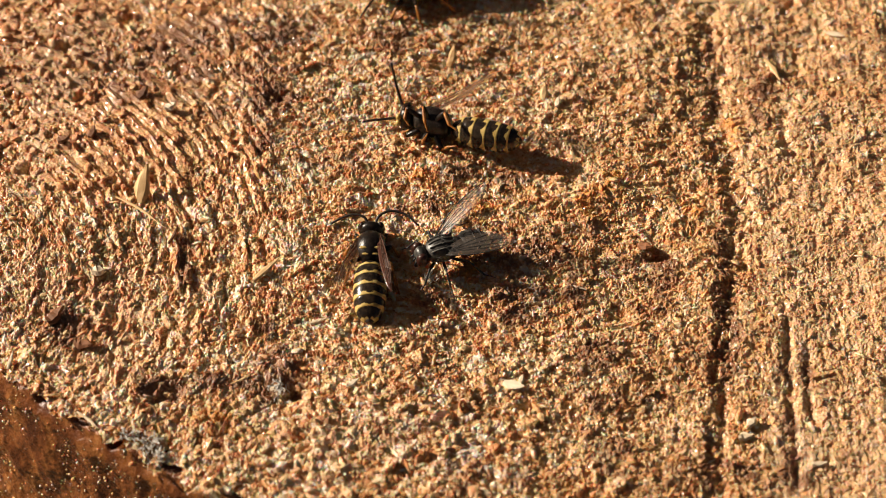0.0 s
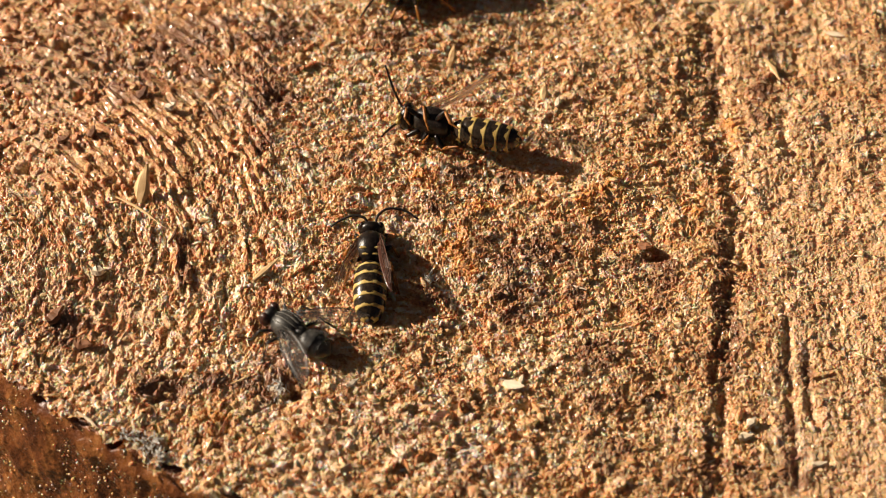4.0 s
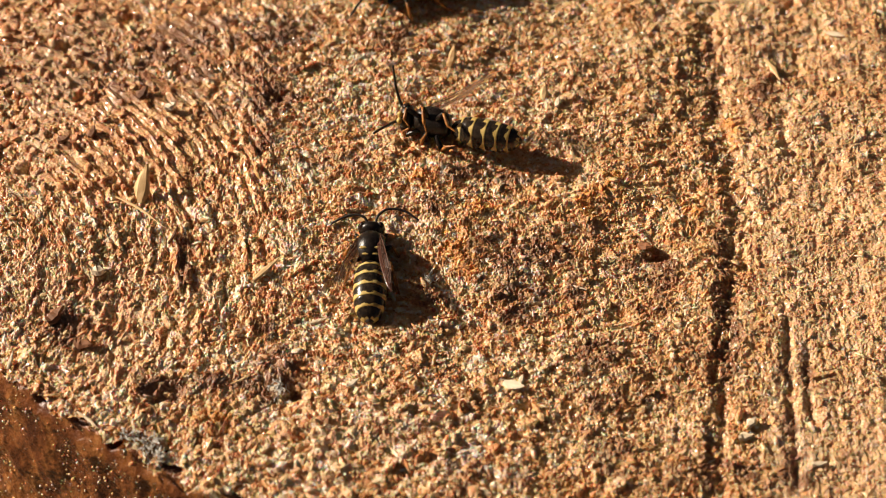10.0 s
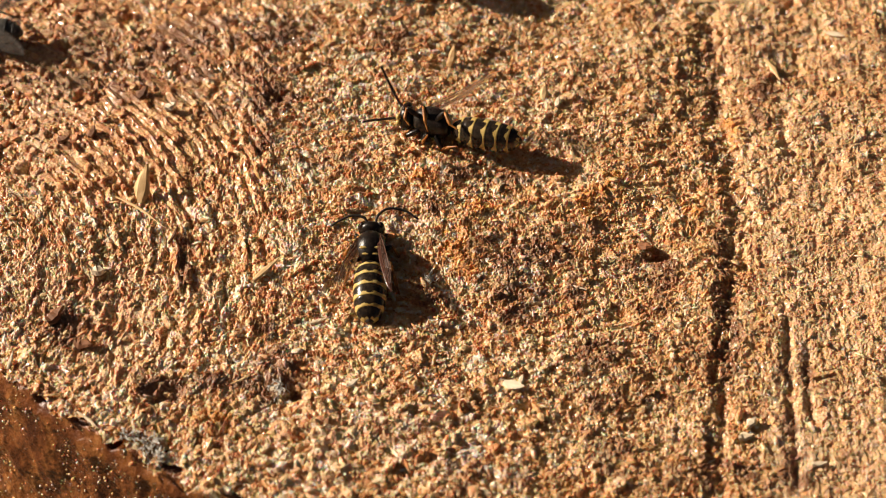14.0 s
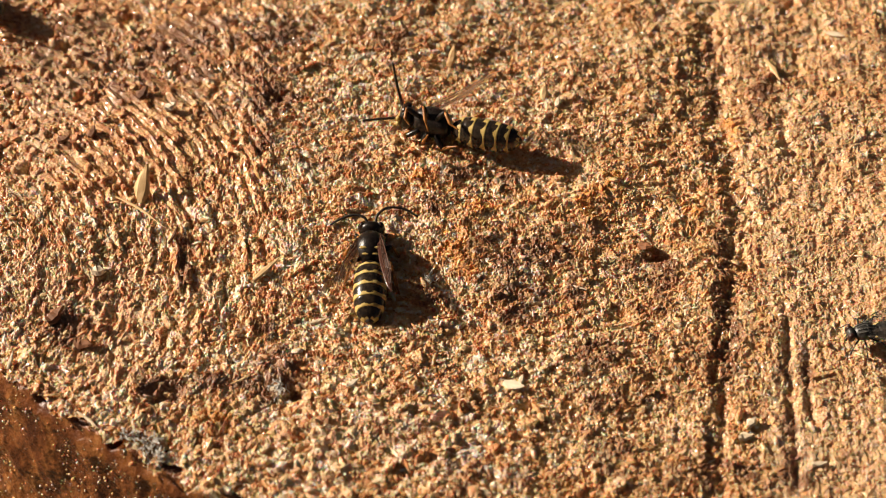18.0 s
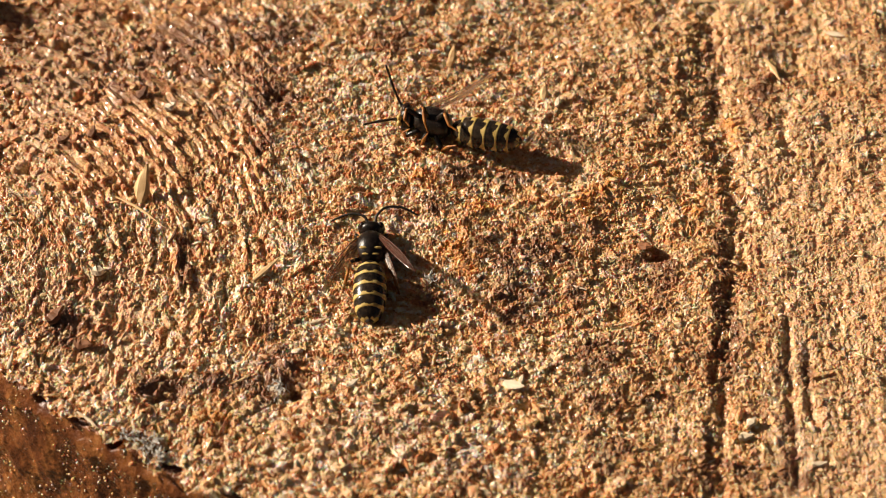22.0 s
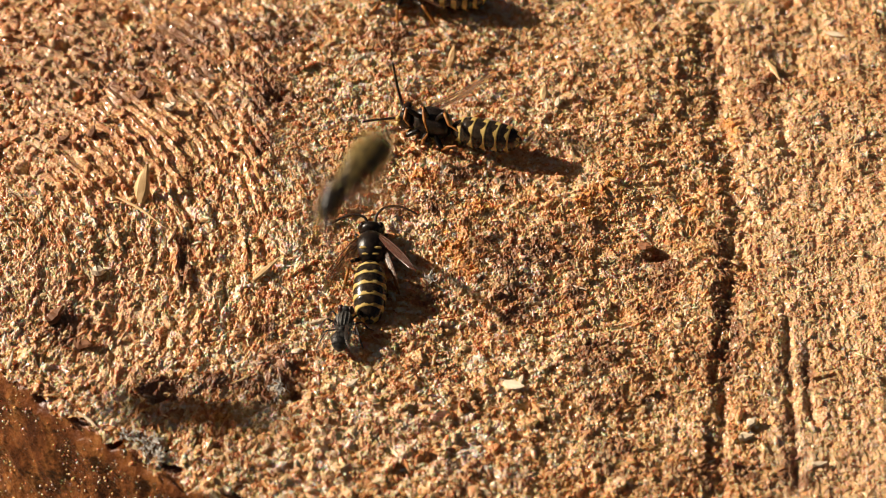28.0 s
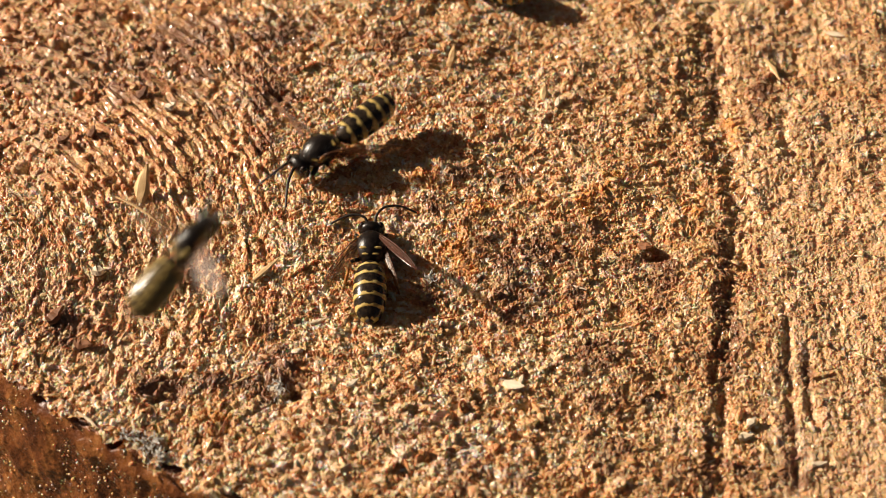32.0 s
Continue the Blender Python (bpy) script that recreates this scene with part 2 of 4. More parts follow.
    h -= 0.45 * np.exp(-(third / 0.45) ** 2) * (1 - smooth(-16, -12, GY)) * smooth(-26, -21, GY)
    # darkening along the grooves: settled dust, and groove shade put into the colour
    groove_dark = 0.75 * np.exp(-(main / 0.75) ** 2) * rough * (1 - 0.5 * smooth(2, 16, GY)) + 0.6 * np.exp(-(side / 0.5) ** 2) * (1 - smooth(-9, -5, GY))
    groove_dark += 0.6 * np.exp(-((main + 1.4) / 0.5) ** 2) * (1 - smooth(-13, -8, GY)) + 0.6 * np.exp(-(third / 0.5) ** 2) * (1 - smooth(-16, -12, GY)) * smooth(-26, -21, GY)
    upper = along_line([(36.5, 0), (38.5, 14), (41.5, 30), (43, 40)]) + 0.6 * mid
    h -= 0.6 * np.exp(-(upper / 0.8) ** 2) * rough * smooth(6, 12, GY)

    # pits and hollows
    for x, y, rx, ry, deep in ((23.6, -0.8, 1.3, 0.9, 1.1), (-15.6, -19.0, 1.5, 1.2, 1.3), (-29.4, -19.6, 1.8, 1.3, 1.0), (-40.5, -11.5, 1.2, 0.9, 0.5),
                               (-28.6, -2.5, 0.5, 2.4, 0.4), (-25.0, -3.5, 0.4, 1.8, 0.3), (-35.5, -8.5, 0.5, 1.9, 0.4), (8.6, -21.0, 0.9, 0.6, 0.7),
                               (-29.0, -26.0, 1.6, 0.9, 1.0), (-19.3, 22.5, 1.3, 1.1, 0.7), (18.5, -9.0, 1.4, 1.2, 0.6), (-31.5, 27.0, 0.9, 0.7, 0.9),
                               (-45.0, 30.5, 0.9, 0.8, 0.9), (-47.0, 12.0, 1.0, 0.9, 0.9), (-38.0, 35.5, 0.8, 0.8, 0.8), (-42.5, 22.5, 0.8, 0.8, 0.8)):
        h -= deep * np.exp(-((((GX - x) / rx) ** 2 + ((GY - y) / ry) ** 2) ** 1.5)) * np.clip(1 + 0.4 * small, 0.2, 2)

    # stains and tone patches, each with its own ragged shape
    ragged = 1 + 0.40 * mid + 0.28 * small + 0.15 * tiny

    def stain(spots):
        return smooth(0.22, 0.80, sum(a * blob(x, y, rx, ry) for a, x, y, rx, ry in spots) * ragged)
    # dark: stains, plus the shade of pits and grooves put into the colour
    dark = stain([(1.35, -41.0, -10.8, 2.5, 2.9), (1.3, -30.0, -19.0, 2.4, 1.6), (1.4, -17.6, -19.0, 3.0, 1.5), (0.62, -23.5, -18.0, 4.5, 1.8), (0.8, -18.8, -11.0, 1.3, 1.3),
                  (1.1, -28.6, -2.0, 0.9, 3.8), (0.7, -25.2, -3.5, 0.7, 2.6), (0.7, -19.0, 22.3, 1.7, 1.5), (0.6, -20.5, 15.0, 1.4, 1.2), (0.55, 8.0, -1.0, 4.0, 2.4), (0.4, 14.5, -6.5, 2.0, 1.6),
                  # spots at (-1, -6) and (4, 10) repeat the wasps' shadows in the colour
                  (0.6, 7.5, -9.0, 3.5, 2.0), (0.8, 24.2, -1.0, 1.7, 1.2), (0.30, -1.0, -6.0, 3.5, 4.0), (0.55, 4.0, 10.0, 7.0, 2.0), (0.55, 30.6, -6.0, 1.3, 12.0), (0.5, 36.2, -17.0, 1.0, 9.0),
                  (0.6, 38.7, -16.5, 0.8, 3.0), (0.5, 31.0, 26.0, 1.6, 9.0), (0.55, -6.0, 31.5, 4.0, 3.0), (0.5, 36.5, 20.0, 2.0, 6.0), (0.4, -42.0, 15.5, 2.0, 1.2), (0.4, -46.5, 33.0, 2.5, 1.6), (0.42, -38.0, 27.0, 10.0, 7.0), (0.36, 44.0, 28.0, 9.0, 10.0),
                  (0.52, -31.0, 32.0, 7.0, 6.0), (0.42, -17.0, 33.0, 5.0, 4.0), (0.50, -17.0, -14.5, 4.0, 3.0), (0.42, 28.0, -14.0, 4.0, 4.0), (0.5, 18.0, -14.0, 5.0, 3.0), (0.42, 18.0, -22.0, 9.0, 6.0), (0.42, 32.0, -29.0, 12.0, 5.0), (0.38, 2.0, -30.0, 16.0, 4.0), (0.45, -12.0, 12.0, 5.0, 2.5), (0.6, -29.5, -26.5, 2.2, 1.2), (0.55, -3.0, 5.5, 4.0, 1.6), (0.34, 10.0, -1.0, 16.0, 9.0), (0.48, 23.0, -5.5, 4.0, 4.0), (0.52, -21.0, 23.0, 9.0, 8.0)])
    orange = stain([(1.2, 1.0, -0.6, 1.5, 3.4), (0.9, 3.0, -3.0, 1.4, 1.4), (0.56, 17.5, 6.0, 4.4, 3.0), (0.42, 20.5, 11.0, 3.0, 2.0), (0.65, 28.0, 6.0, 1.4, 3.0), (0.8, 5.0, -8.0, 1.2, 0.9),
                    # spot at (-2, 10) is painted in place of the fallen wasp's amber wing
                    (0.75, -2.0, 10.0, 3.0, 1.6), (0.55, 4.5, 6.0, 4.0, 1.6), (0.3, -45.0, 33.0, 5.0, 4.0), (0.35, -34.0, 24.0, 5.0, 5.0), (0.8, 23.0, -0.2, 1.0, 0.8), (0.3, 22.5, 16.0, 3.0, 3.0),
                    (0.5, 33.0, 16.0, 2.0, 5.0), (0.55, -24.0, -22.5, 3.0, 1.2), (0.5, 34.0, -14.0, 2.0, 2.0)])
    pale = np.clip(0.45 * smooth(30.5, 38, GX + 1.2 * mid) * (1 - 0.5 * smooth(10, 30, GY)) + stain([(1.1, -39, -6.5, 9.0, 6.0), (0.7, -33, -16, 5.0, 4.0), (0.6, -8, -25, 18.0, 6.0), (0.6, -46, 12, 4.0, 5.0), (1.1, -46, 26, 8.0, 10.0), (0.9, 18, 10, 6.0, 7.0), (0.7, -46, -4, 6.0, 5.0), (0.5, 12, 25, 12.0, 6.0)]) * 0.7, 0, 1)
    dark = np.clip(dark + 0.65 * groove_dark * np.clip(0.75 + 0.35 * small + 0.2 * tiny, 0, 1.2), 0, 1)
    orange = orange * np.clip(0.25 + 1.5 * tone, 0, 1.1)
    return h, tone, dark, np.clip(orange, 0, 1), pale


HEIGHT, TONE, DARK, ORANGE, PALE = relief()


def level(x, y):
    """The height of the wood (mm) at a place (mm)."""
    j = int(min(max((x - X0) / STEP, 0), GX.shape[1] - 1))
    i = int(min(max((y - Y0) / STEP, 0), GX.shape[0] - 1))
    return float(HEIGHT[max(i - 3, 0):i + 4, max(j - 3, 0):j + 4].mean())


def mesh_from(name, co, faces, material, smooth_shade=True, layers=()):
    """A mesh from arrays: places in mm, and faces all of one size."""
    me = bpy.data.meshes.new(name)
    count, size = faces.shape
    me.vertices.add(len(co))
    me.vertices.foreach_set("co", np.ascontiguousarray(co * MM, dtype=np.float32).ravel())
    me.loops.add(count * size)
    me.loops.foreach_set("vertex_index", np.ascontiguousarray(faces, dtype=np.int32).ravel())
    me.polygons.add(count)
    me.polygons.foreach_set("loop_start", np.arange(0, count * size, size, dtype=np.int32))
    me.polygons.foreach_set("use_smooth", np.full(count, smooth_shade))
    for key, values in layers:
        me.attributes.new(key, "FLOAT", "POINT").data.foreach_set("value", np.ascontiguousarray(values, dtype=np.float32))
    me.update(calc_edges=True)
    me.materials.append(material)
    return me


def grid_faces(rows, cols, wrap=False):
    i, j = np.meshgrid(np.arange(rows - 1), np.arange(cols if wrap else cols - 1), indexing="ij")
    k = (j + 1) % cols
    return np.stack([i * cols + j, i * cols + k, (i + 1) * cols + k, (i + 1) * cols + j], -1).reshape(-1, 4)


def child(name, me, parent, label=""):
    ob = new(name, me)
    ob.parent = parent
    return tagged(ob, label=label)


def stump():
    base = tagged(new("tree_stump"), "freshly sawn tree stump, torn tan end grain with dark stains", "stump", kind="structure")
    rad = np.hypot(GX - CENTRE[0], GY - CENTRE[1])
    faces = grid_faces(*GX.shape)
    chewed = rad + 0.55 * band_noise(GX.shape, STEP, 2.2, 31) + 0.22 * band_noise(GX.shape, STEP, 0.5, 32)
    faces = faces[(chewed.ravel()[faces] < RADIUS - 0.15).all(1)]
    corner = GX.ravel()[faces[:, 0]], GY.ravel()[faces[:, 0]]
    faces = faces[np.abs(corner[0]) < 52.5 + 0.12 * corner[1]]
    co = np.stack([GX, GY, HEIGHT - 0.35 * np.exp(-(RADIUS - np.minimum(rad, RADIUS)) / 0.8)], -1).reshape(-1, 3)
    used, back = np.unique(faces, return_inverse=True)
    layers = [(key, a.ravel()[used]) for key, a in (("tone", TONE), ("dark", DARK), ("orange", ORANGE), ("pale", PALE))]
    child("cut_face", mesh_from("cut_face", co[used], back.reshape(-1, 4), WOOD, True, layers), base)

    # the rest of the sawn disc, beyond what the lens takes in
    gx, gy = np.meshgrid(np.arange(-100, 180, 2.0), np.arange(-60, 216, 2.0))
    far = grid_faces(*gx.shape)
    mx, my = gx.ravel()[far].mean(1), gy.ravel()[far].mean(1)
    inside = (np.abs(mx) < 51.0 + 0.12 * my) & (my > Y0 + 1) & (my < Y1 - 1)
    rim = (np.hypot(gx.ravel()[far] - CENTRE[0], gy.ravel()[far] - CENTRE[1]) < RADIUS).all(1)
    far = far[rim & ~inside]
    used, back = np.unique(far, return_inverse=True)
    z = -0.45 + 0.25 * band_noise(gx.shape, 2.0, 6, 9)
    co = np.stack([gx, gy, z], -1).reshape(-1, 3)[used]
    tone = np.clip(0.5 + 0.2 * band_noise(gx.shape, 2.0, 3, 10).ravel()[used], 0, 1)
    child("outer_cut_face", mesh_from("outer_cut_face", co, back.reshape(-1, 4), WOOD, True, [("tone", tone)]), base)

    # the barked side, fine where it shows
    mid = math.atan2(-0.835, -0.550)
    fine = np.linspace(mid - 0.16, mid + 0.16, 170)
    ang = np.concatenate([fine, np.linspace(mid + 0.16, mid - 0.16 + 2 * math.pi, 120)[1:-1]])
    deep = np.concatenate([np.arange(0, 30, 0.25), np.linspace(30, 400, 40)])
    A, Z = np.meshgrid(ang, deep)
    out = band_noise(A.shape, 0.25, 7, 21) * 0.22 + band_noise(A.shape, 0.25, 1.6, 22) * 0.05 + band_noise(A.shape, 0.25, 0.6, 23) * 0.035
    r = RADIUS - 0.5 + out * smooth(0, 3, Z) + 0.9 * smooth(0, 2.5, Z) + 0.08 * np.minimum(Z, 60)
    lip = 0.30 * band_noise(A.shape, 0.25, 2.0, 24) * (1 - smooth(0, 2, Z))
    Z = np.vstack([np.full((1, len(ang)), 1.4), Z - lip])
    A, r = np.vstack([A[:1], A]), np.vstack([np.full((1, len(ang)), RADIUS - 4.0), r])
    co = np.stack([CENTRE[0] + r * np.cos(A), CENTRE[1] + r * np.sin(A), -0.30 - Z], -1).reshape(-1, 3)
    child("bark", mesh_from("bark", co, grid_faces(len(deep) + 1, len(ang), True)[:, ::-1], BARK), base, "smooth dark red-brown inner bark with glittering specks")
    return base


def ground():
    n = 90
    t = np.linspace(-1, 1, n)
    line = np.sign(t) * np.abs(t) ** 3 * 60000
    gx, gy = np.meshgrid(line, line)
    z = -408 + 5 * np.sin(gx / 310 + 1.0) * np.cos(gy / 270)
    me = mesh_from("ground", np.stack([gx, gy, z], -1).reshape(-1, 3), grid_faces(n, n), EARTH)
    return tagged(new("ground", me), "bare brown earth with leaf litter round the stump", "ground", kind="structure")


stump()
ground()


# ---- loose wood ----
def icosahedron():
    bm = bmesh.new()
    bmesh.ops.create_icosphere(bm, subdivisions=1, radius=1)
    co = np.array([v.co[:] for v in bm.verts])
    faces = np.array([[v.index for v in f.verts] for f in bm.faces])
    bm.free()
    return co, faces


def crumbs(name, count, size, spread, seed, flat, long, label, keep):
    """Uncountable loose grains on the wood, one mesh."""
    rng = np.random.default_rng(seed)
    ball, tri = icosahedron()
    nv = len(ball)
    x, y = rng.uniform(X0 + 1, X1 - 1, count), rng.uniform(Y0 + 1, Y1 - 1, count)
    ok = keep(x, y, rng.random(count)) & (np.hypot(x - CENTRE[0], y - CENTRE[1]) < RADIUS - 0.6)
    x, y = x[ok], y[ok]
    count = len(x)
    s = np.clip(rng.lognormal(math.log(size), spread, count), size * 0.4, size * 3.2)
    shape = np.stack([s * rng.uniform(1.0, long, count), s, s * rng.uniform(flat, 1.0, count)], -1)
    co = ball[None] * (1 + rng.uniform(-0.28, 0.28, (count, nv, 1))) * shape[:, None, :]
    lean = rng.normal(0, 0.45, count)
    c, d = np.cos(lean)[:, None], np.sin(lean)[:, None]
    co = np.stack([co[..., 0] * c + co[..., 2] * d, co[..., 1], -co[..., 0] * d + co[..., 2] * c], -1)
    turn = rng.uniform(0, math.tau, count)
    c, d = np.cos(turn)[:, None], np.sin(turn)[:, None]
    co = np.stack([co[..., 0] * c - co[..., 1] * d, co[..., 0] * d + co[..., 1] * c, co[..., 2]], -1)
    ix, iy = ((x - X0) / STEP).astype(int), ((y - Y0) / STEP).astype(int)
    co += np.stack([x, y, HEIGHT[iy, ix] + shape[:, 2] * 0.35], -1)[:, None, :]
    faces = (tri[None] + (np.arange(count) * nv)[:, None, None]).reshape(-1, 3)
    tone = np.repeat(np.clip(TONE[iy, ix] * 0.3 + rng.beta(1.5, 1.2, count) * 0.78, 0, 1), nv)
    layers = [("tone", tone)] + [(key, np.repeat(a[iy, ix] * 0.8, nv)) for key, a in (("dark", DARK), ("orange", ORANGE), ("pale", PALE))]
    me = mesh_from(name, co.reshape(-1, 3), faces, WOOD, True, layers)
    return tagged(new(name, me), label, "wood crumbs", kind="stuff")


def bark_glints(count):
    """Fine pale grains on the barked side, added to imitate its bright glints."""
    rng = np.random.default_rng(48)
    ball, tri = icosahedron()
    turn = math.atan2(-0.835, -0.550) + rng.uniform(-0.15, 0.15, count)
    deep = rng.uniform(0.3, 27, count) ** 1.0
    r = RADIUS - 0.45 + 0.9 * smooth(0, 2.5, deep) + 0.08 * deep
    size = np.clip(rng.lognormal(math.log(0.07), 0.4, count), 0.04, 0.2)
    co = ball[None] * (1 + rng.uniform(-0.3, 0.3, (count, len(ball), 1))) * (size[:, None] * np.stack([rng.uniform(0.8, 1.8, count)] * 3, -1))[:, None, :]
    co += np.stack([CENTRE[0] + r * np.cos(turn), CENTRE[1] + r * np.sin(turn), -0.25 - deep], -1)[:, None, :]
    faces = (tri[None] + (np.arange(count) * len(ball))[:, None, None]).reshape(-1, 3)
    tone = np.repeat(rng.uniform(0.5, 1.0, count), len(ball))
    me = mesh_from("bark_glints", co.reshape(-1, 3), faces, WOOD, True, [("tone", tone)])
    return tagged(new("bark_glints", me), "fine pale specks standing in for glints on the dark bark", "sawdust", kind="stuff")


bark_glints(1100)


def on_plates(x, y):
    return (x < -18) & (y > 4)


crumbs("sawdust_crumbs", 9000, 0.12, 0.45, 41, 0.35, 3.0, "loose tan sawdust crumbs scattered over the cut wood",
       lambda x, y, u: np.where(on_plates(x, y), u < 0.10, np.where(x > 33, u < 0.45, u < 1)))
crumbs("wood_fibres", 6000, 0.085, 0.30, 42, 0.6, 7.0, "fine torn wood fibres lying on the cut wood",
       lambda x, y, u: np.where(on_plates(x, y), u < 0.12, u < 0.9))


def finish(bm, name, material, smooth_shade=True):
    me = bpy.data.meshes.new(name)
    bmesh.ops.recalc_face_normals(bm, faces=bm.faces)
    bm.to_mesh(me)
    bm.free()
    for p in me.polygons:
        p.use_smooth = smooth_shade
    me.materials.append(material)
    return me


def part(name, bm, material, parent, label="", at=(0, 0, 0)):
    """One mesh (in mm) as a part, its origin at that place in its parent's space."""
    bmesh.ops.translate(bm, verts=bm.verts, vec=[-c for c in at])
    bmesh.ops.scale(bm, verts=bm.verts, vec=(MM, MM, MM))
    ob = new(name, finish(bm, name, material))
    ob.parent = parent
    ob.location = Vector(at) * MM
    return tagged(ob, label=label)


def splinter(name, label, x, y, length, width, thick, turn, lean, material, seed, lift=0.0, taper=0.35):
    """A torn sliver or chip lying on the wood, or standing in it (lean in degrees)."""
    rng = np.random.default_rng(seed)
    bm = bmesh.new()
    n, rings = 7, []
    for i in range(n):
        u = i / (n - 1)
        w = width * (1 - (1 - taper) * abs(2 * u - 0.8) ** 1.6) * rng.uniform(0.85, 1.12)
        t = thick * rng.uniform(0.75, 1.15) * (1 - 0.5 * u)
        bend = length * 0.05 * math.sin(u * 3.0 + seed)
        ring = []
        for k in range(6):
            a = math.tau * k / 6
            ring.append(bm.verts.new(((u - 0.5) * length + rng.uniform(-0.06, 0.06) * width, bend + w / 2 * math.cos(a) * rng.uniform(0.85, 1.15), t / 2 * math.sin(a) * rng.uniform(0.8, 1.2))))
        rings.append(ring)
    for a, b in zip(rings, rings[1:]):
        for k in range(6):
            bm.faces.new((a[k], a[(k + 1) % 6], b[(k + 1) % 6], b[k]))
    bm.faces.new(rings[0][::-1])
    bm.faces.new(rings[-1])
    bmesh.ops.scale(bm, verts=bm.verts, vec=(MM, MM, MM))
    ob = new(name, finish(bm, name, material, False))
    rise = abs(math.sin(radians(lean))) * length / 2
    ob.matrix_world = pose(x * MM, y * MM, (level(x, y) + thick * 0.3 + rise * 0.8 + lift) * MM, 0, -lean, turn)
    return tagged(ob, label, "wood chip")


# (name, label, x, y, length, width, thickness, turn, lean, material)
CHIPS = [
    ("wood_chip", "upright tan wood chip standing in the torn grain", -33.6, 8.4, 4.4, 1.7, 1.0, 72, 42, CHIP),
    ("wood_splinter", "long thin brown splinter lying across the ridges", -33.9, 5.0, 7.6, 0.34, 0.3, -37, 4, CHIP),
    ("wood_splinter", "pale tan splinter with one broad end", -19.3, -3.6, 4.0, 0.75, 0.45, 52, 8, CHIP),
    ("wood_chip", "round pale wood crumb on the grain", -37.8, -3.2, 1.6, 1.5, 1.2, 10, 0, CHIP_WHITE),
    ("wood_flake", "bright white torn wood flake", 7.5, -18.6, 2.5, 1.3, 0.35, -25, 14, CHIP_WHITE),
    ("wood_flake", "bright white torn wood flake", 8.3, -17.8, 1.0, 0.6, 0.3, 60, 20, CHIP_WHITE),
    ("wood_splinter", "short pale splinter lying on brown wood", 14.7, -5.6, 2.0, 0.3, 0.25, -28, 5, CHIP_WHITE),
    ("wood_chip", "orange-brown chip beside a dark hole", 22.4, 0.0, 1.7, 1.2, 0.9, -30, 30, CHIP_BROWN),
    ("wood_chip", "short pale chip near the resting wasp", -13.4, -10.2, 1.9, 0.65, 0.5, 25, 5, CHIP_WHITE),
    ("wood_chip", "pale wood crumb on the smooth ridges", -31.6, 20.6, 1.5, 1.2, 0.9, 30, 15, CHIP_WHITE),
    ("wood_chip", "upright brown wood chip with its shadow", 1.0, 28.0, 2.8, 0.95, 0.6, 70, 50, CHIP),
    ("wood_chip", "small white wood chip by the fallen wasp", 13.3, 21.2, 1.2, 0.7, 0.5, 70, 20, CHIP_WHITE),
    ("wood_chip", "pale wedge of wood by the fallen wasp", 11.8, 22.6, 2.0, 0.9, 0.6, 75, 30, CHIP),
    ("wood_flake", "pale papery flake in front of the resting wasp", -9.4, 4.0, 2.6, 1.3, 0.25, 5, 6, CHIP),
    ("wood_splinter", "white splinter at the edge of the bark", -36.9, -23.4, 3.4, 0.35, 0.3, -38, 6, CHIP_WHITE),
    ("wood_splinter", "short upright splinter at the stump edge", -45.9, -15.6, 1.9, 0.5, 0.4, 80, 30, CHIP_WHITE),
    ("wood_splinter", "pale bent splinter on dark stained wood", -21.4, -17.6, 2.4, 0.3, 0.25, 30, 8, CHIP),
    ("wood_flake", "grey-white flake in stained wood", -17.6, -18.6, 1.3, 0.9, 0.4, 15, 10, CHIP_WHITE),
    ("wood_chip", "short pale chip on coarse sawdust", -9.5, -18.5, 1.6, 0.7, 0.45, 30, 6, CHIP_WHITE),
    ("wood_flake", "white wood flake lying by the far groove", 46.7, 32.0, 2.2, 0.8, 0.3, -25, 8, CHIP_WHITE),
    ("wood_splinter", "curved pale splinter by the far groove", 38.7, 26.3, 4.2, 0.7, 0.5, -68, 10, CHIP),
    ("wood_chip", "red-brown bark crumb standing on the ridges", -35.0, 22.9, 1.7, 1.4, 0.9, 60, 25, CHIP_BROWN),
    ("wood_chip", "red-brown bark crumb on smooth wood", -43.5, 15.5, 1.5, 1.2, 0.9, 20, 20, CHIP_BROWN),
    ("wood_chip", "red-brown bark crumb on smooth wood", -40.3, 16.6, 1.5, 1.2, 0.9, 70, 20, CHIP_BROWN),
    ("wood_chip", "dark red-brown bark crumb in a stain", -41.8, -9.3, 2.4, 1.6, 1.2, 40, 15, CHIP_BROWN),
    ("wood_chip", "dark red-brown bark crumb in a stain", -38.4, -13.3, 2.0, 1.4, 1.0, -20, 15, CHIP_BROWN),
    ("wood_chip", "pale knob of wood near the groove", 31.5, -24.8, 1.5, 1.2, 0.8, 15, 10, CHIP_WHITE),
    ("wood_chip", "pale knob of wood near the groove", 32.2, -23.1, 1.2, 1.0, 0.7, 55, 10, CHIP_WHITE),
    ("wood_chip", "pale chip at the side groove", 38.8, -28.0, 1.6, 0.7, 0.5, 10, 8, CHIP_WHITE),
    ("wood_splinter", "thin brown splinter standing between ridges", -29.9, 1.6, 2.4, 0.4, 0.35, 60, 25, CHIP_BROWN),
]
for i, row in enumerate(CHIPS):
    splinter(*row, seed=100 + i)


